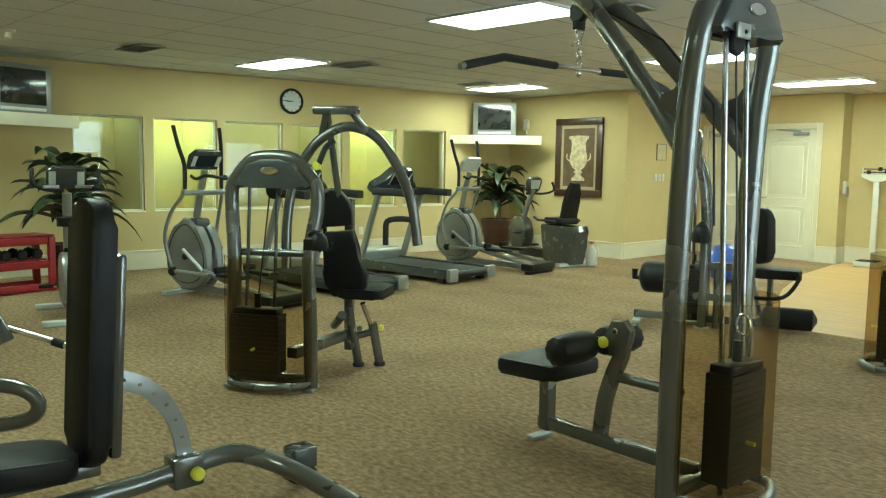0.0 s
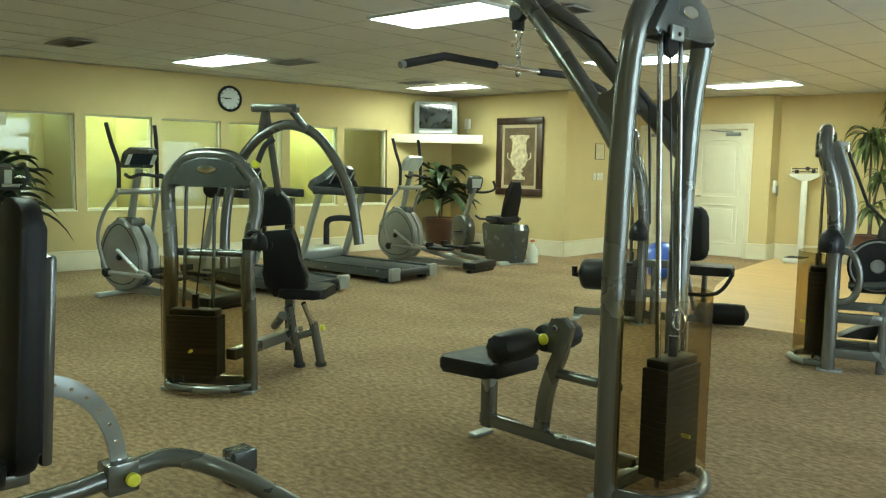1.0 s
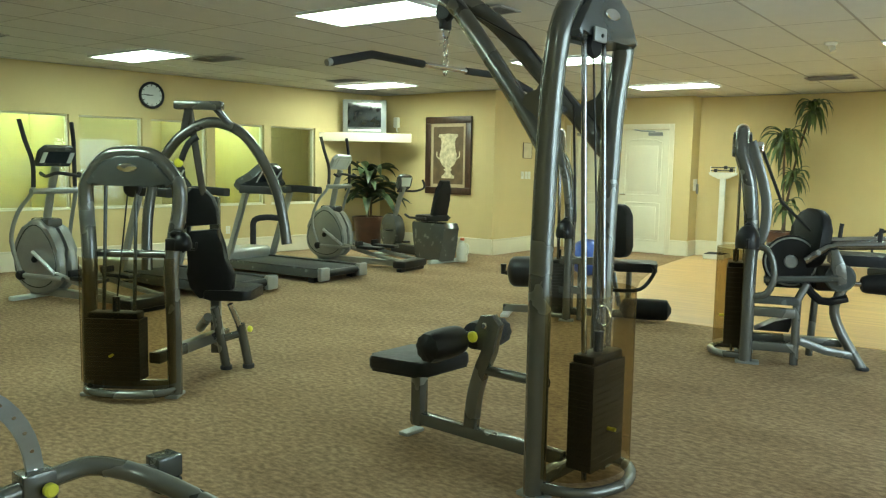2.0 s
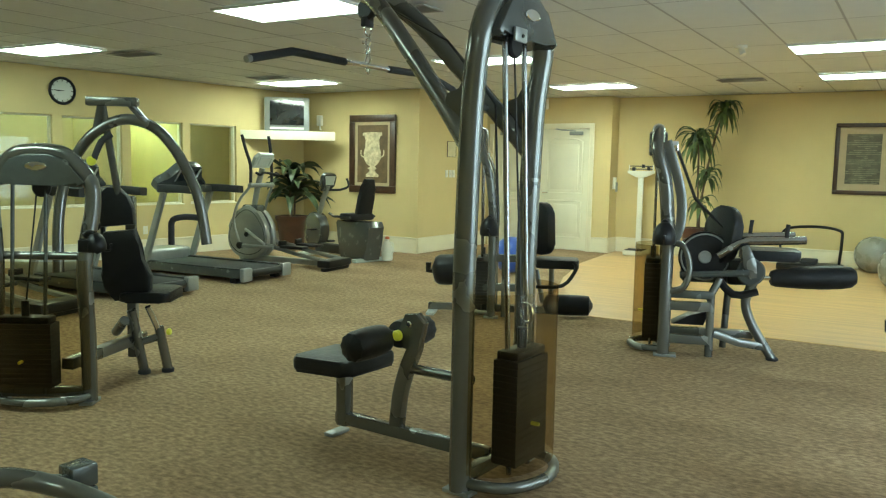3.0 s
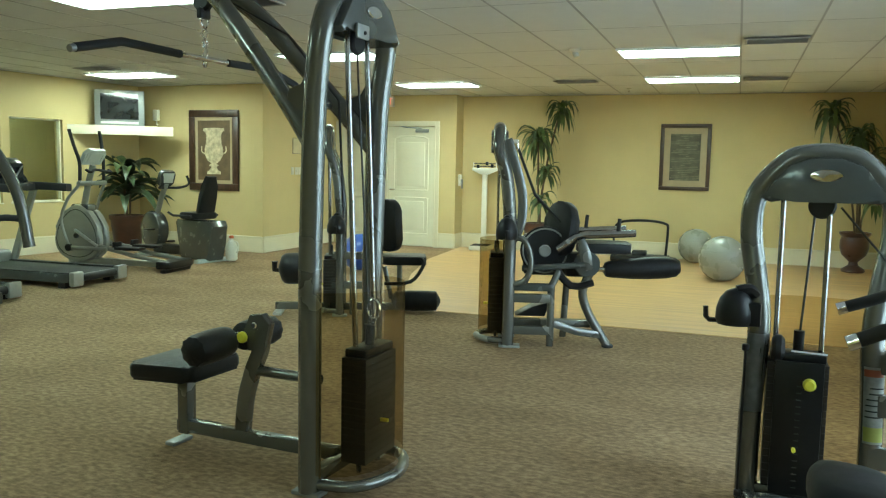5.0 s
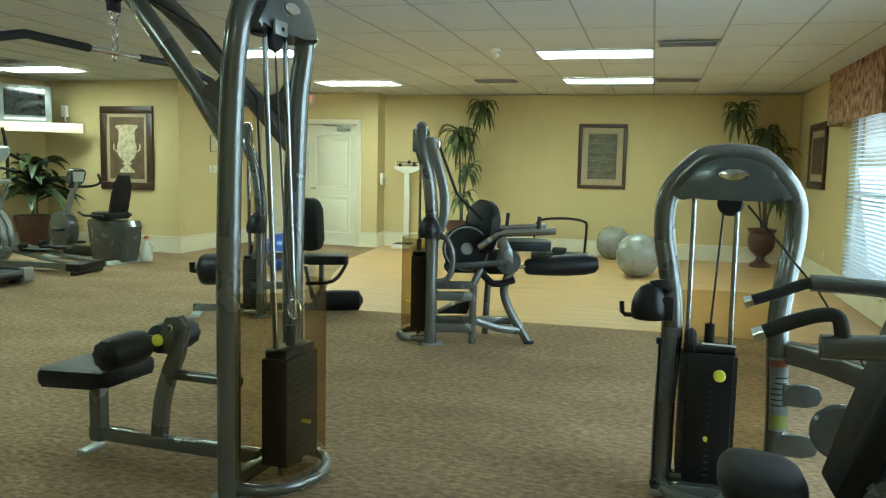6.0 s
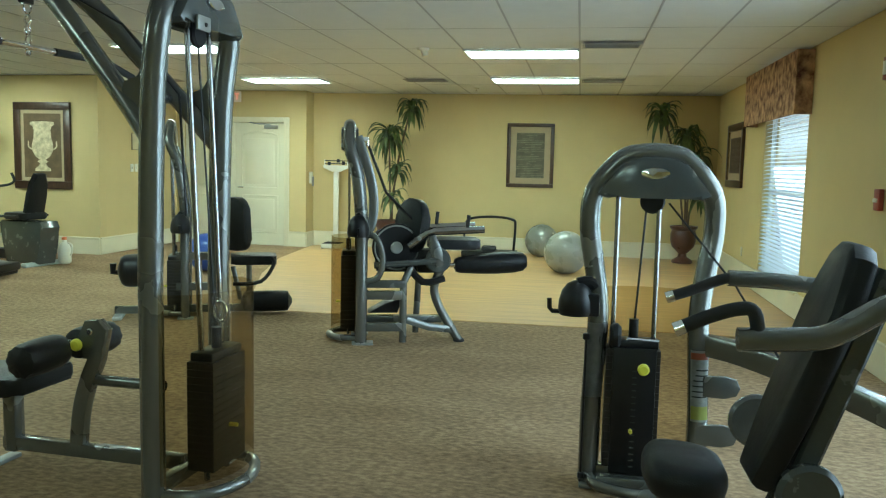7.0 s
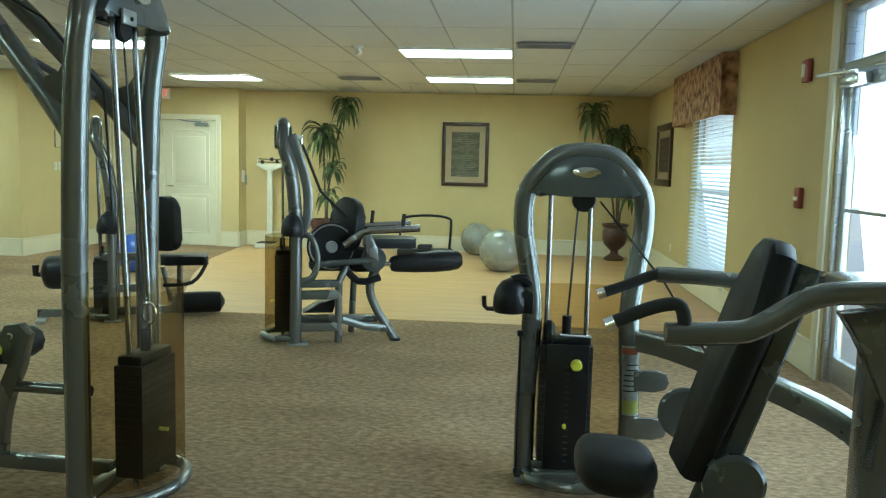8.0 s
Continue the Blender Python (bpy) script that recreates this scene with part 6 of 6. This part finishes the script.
# ---- plants ----
LEAF = material("dark green leaf", (0.016, 0.027, 0.012), 0.42, vary=0.45, scale=7, fine=0.15, second=(0.042, 0.062, 0.024), spec=0.35)
LEAF2 = material("palm leaf", (0.030, 0.058, 0.016), 0.5, vary=0.4, scale=6, fine=0.15, second=(0.085, 0.125, 0.03))
BARK = material("grey brown stem", (0.11, 0.075, 0.045), 0.85, vary=0.3, scale=18, bump=0.4, bump_scale=50)
TERRA = material("dark glazed pot", (0.075, 0.03, 0.022), 0.3, vary=0.25, scale=5, coat=0.3)
SOIL = material("potting soil", (0.03, 0.022, 0.016), 0.95, vary=0.3, bump=0.6)


def blade(bm, root, az, length, width, rise, droop, fold=0.25, n=7):
    """One arching strap leaf, folded along its midrib."""
    d = Vector((math.cos(az), math.sin(az), 0))
    s = Vector((-d.y, d.x, 0))
    prev = None
    for i in range(n + 1):
        t = i / n
        p = Vector(root) + d * (length * t * (1 - 0.25 * droop * t)) + Vector((0, 0, length * (rise * t - droop * t * t)))
        w = width * (math.sin(math.pi * min(1, 0.12 + 0.88 * t)) ** 0.75) * (1 if t < 0.98 else 0.2)
        row = [bm.verts.new(p + s * w / 2 + Vector((0, 0, fold * w))), bm.verts.new(p), bm.verts.new(p - s * w / 2 + Vector((0, 0, fold * w)))]
        if prev:
            bm.faces.new((prev[0], prev[1], row[1], row[0]))
            bm.faces.new((prev[1], prev[2], row[2], row[1]))
        prev = row


def strap_crown(c, n, length, rng):
    """A palm head of narrow drooping leaves in three whorls."""
    bm = bmesh.new()
    for k in range(n * 2):
        u = k / (n * 2)
        blade(bm, (c[0], c[1], c[2] - 0.14 * u), k * 2.4 + rng.random() * 0.6, length * (0.75 + 0.5 * rng.random()) * (1.25 - 0.2 * u), 0.055 + 0.03 * rng.random(),
              0.95 - 0.95 * u + 0.25 * rng.random(), 0.85 + 0.6 * rng.random(), 0.2, 6)
    return bm


def potted(m, label, pot_r, pot_h):
    ob = thing("potted_plant", label, "plant", m, "potted plants")
    part("pot", lathe(bmesh.new(), [(pot_r * 0.68, 0.0), (pot_r * 0.72, 0.02), (pot_r * 0.95, pot_h * 0.8), (pot_r, pot_h * 0.86), (pot_r * 1.05, pot_h * 0.9), (pot_r * 1.05, pot_h), (pot_r * 0.94, pot_h), (pot_r * 0.9, pot_h * 0.9)], 24), TERRA, ob, "dark round pot")
    part("soil", lathe(bmesh.new(), [(0.01, pot_h * 0.905), (pot_r * 0.89, pot_h * 0.9), (pot_r * 0.89, pot_h * 0.91), (0.01, pot_h * 0.93)], 18), SOIL, ob)
    return ob


def broadleaf(m, label, pot_r, pot_h, height, spread, seed, n=46):
    rng = random.Random(seed)
    ob = potted(m, label, pot_r, pot_h)
    stems = [(0.03, 0.02), (-0.04, 0.03), (0.01, -0.05)]
    for x, y in stems:
        part("stem", tubed([(x, y, pot_h * 0.9), (x * 1.4, y * 1.4, pot_h + (height - pot_h) * 0.7)], 0.018, seg=7), BARK, ob)
    bm = bmesh.new()
    for i in range(n):
        x, y = stems[i % 3]
        u = (i + rng.random()) / n
        z = pot_h + 0.2 + (height - pot_h) * 0.72 * u
        L = spread * (0.65 + 0.5 * rng.random()) * (1.05 - 0.35 * u)
        blade(bm, (x * 1.3, y * 1.3, z), i * 2.4 + rng.random(), L, 0.14 + 0.06 * rng.random(), 0.55 + 0.45 * u * rng.random(), 0.5 + 0.35 * rng.random())
    part("leaves", bm, LEAF, ob, "arching glossy dark green leaves")
    return ob


broadleaf(pose(-9.2, 10.42, 0), "leafy dark green plant in a brown pot in the corner", 0.27, 0.56, 1.36, 0.86, 3, 44)
broadleaf(pose(-9.55, 3.45, 0), "dark spreading house plant behind the red rack", 0.22, 0.5, 1.45, 0.85, 8, 40)


def palm(m, label, crowns, urn, seed):
    rng = random.Random(seed)
    ob = thing("palm_plant", label, "plant", m, "palm plants")
    if urn:
        prof = [(0.15, 0.0), (0.165, 0.02), (0.15, 0.05), (0.07, 0.1), (0.06, 0.15), (0.1, 0.19), (0.17, 0.26), (0.2, 0.36), (0.2, 0.46), (0.18, 0.52), (0.215, 0.56), (0.215, 0.59), (0.18, 0.59), (0.17, 0.54)]
        part("urn", lathe(bmesh.new(), prof, 28), TERRA, ob, "red-brown pedestal urn")
        ph = 0.55
    else:
        prof = [(0.15, 0.0), (0.17, 0.03), (0.22, 0.38), (0.245, 0.42), (0.245, 0.52), (0.22, 0.52), (0.21, 0.47)]
        part("pot", lathe(bmesh.new(), prof, 24), TERRA, ob, "brown pot")
        ph = 0.48
    part("soil", lathe(bmesh.new(), [(0.01, ph - 0.01), (0.165, ph - 0.02), (0.165, ph), (0.01, ph + 0.01)], 16), SOIL, ob)
    for i, (x, y, z, L, n) in enumerate(crowns):
        part("stem", tubed([(0.02 * i, 0, ph - 0.02), (x * 0.35, y * 0.4, ph + (z - ph) * 0.5), (x * 0.8, y * 0.8, ph + (z - ph) * 0.85), (x, y, z)], 0.016, seg=7, curve=4), BARK, ob)
        part("crown", strap_crown((x, y, z), n, L, rng), LEAF2, ob, "arching green palm fronds")
    return ob


palm(pose(-3.15, 13.25, 0.006), "tall potted palm with three drooping heads", [(0.33, 0.05, 2.46, 0.3, 18), (-0.02, -0.05, 2.0, 0.38, 22), (0.12, 0.05, 1.42, 0.27, 14), (0.05, -0.05, 0.95, 0.28, 9)], False, 2)
palm(pose(1.63, 13.2, 0.006), "tall palm in a red-brown urn in the corner", [(-0.42, 0.0, 2.4, 0.32, 18), (-0.02, -0.02, 2.05, 0.36, 20), (0.12, -0.03, 1.68, 0.36, 18), (0.22, -0.1, 1.12, 0.26, 9)], True, 6)
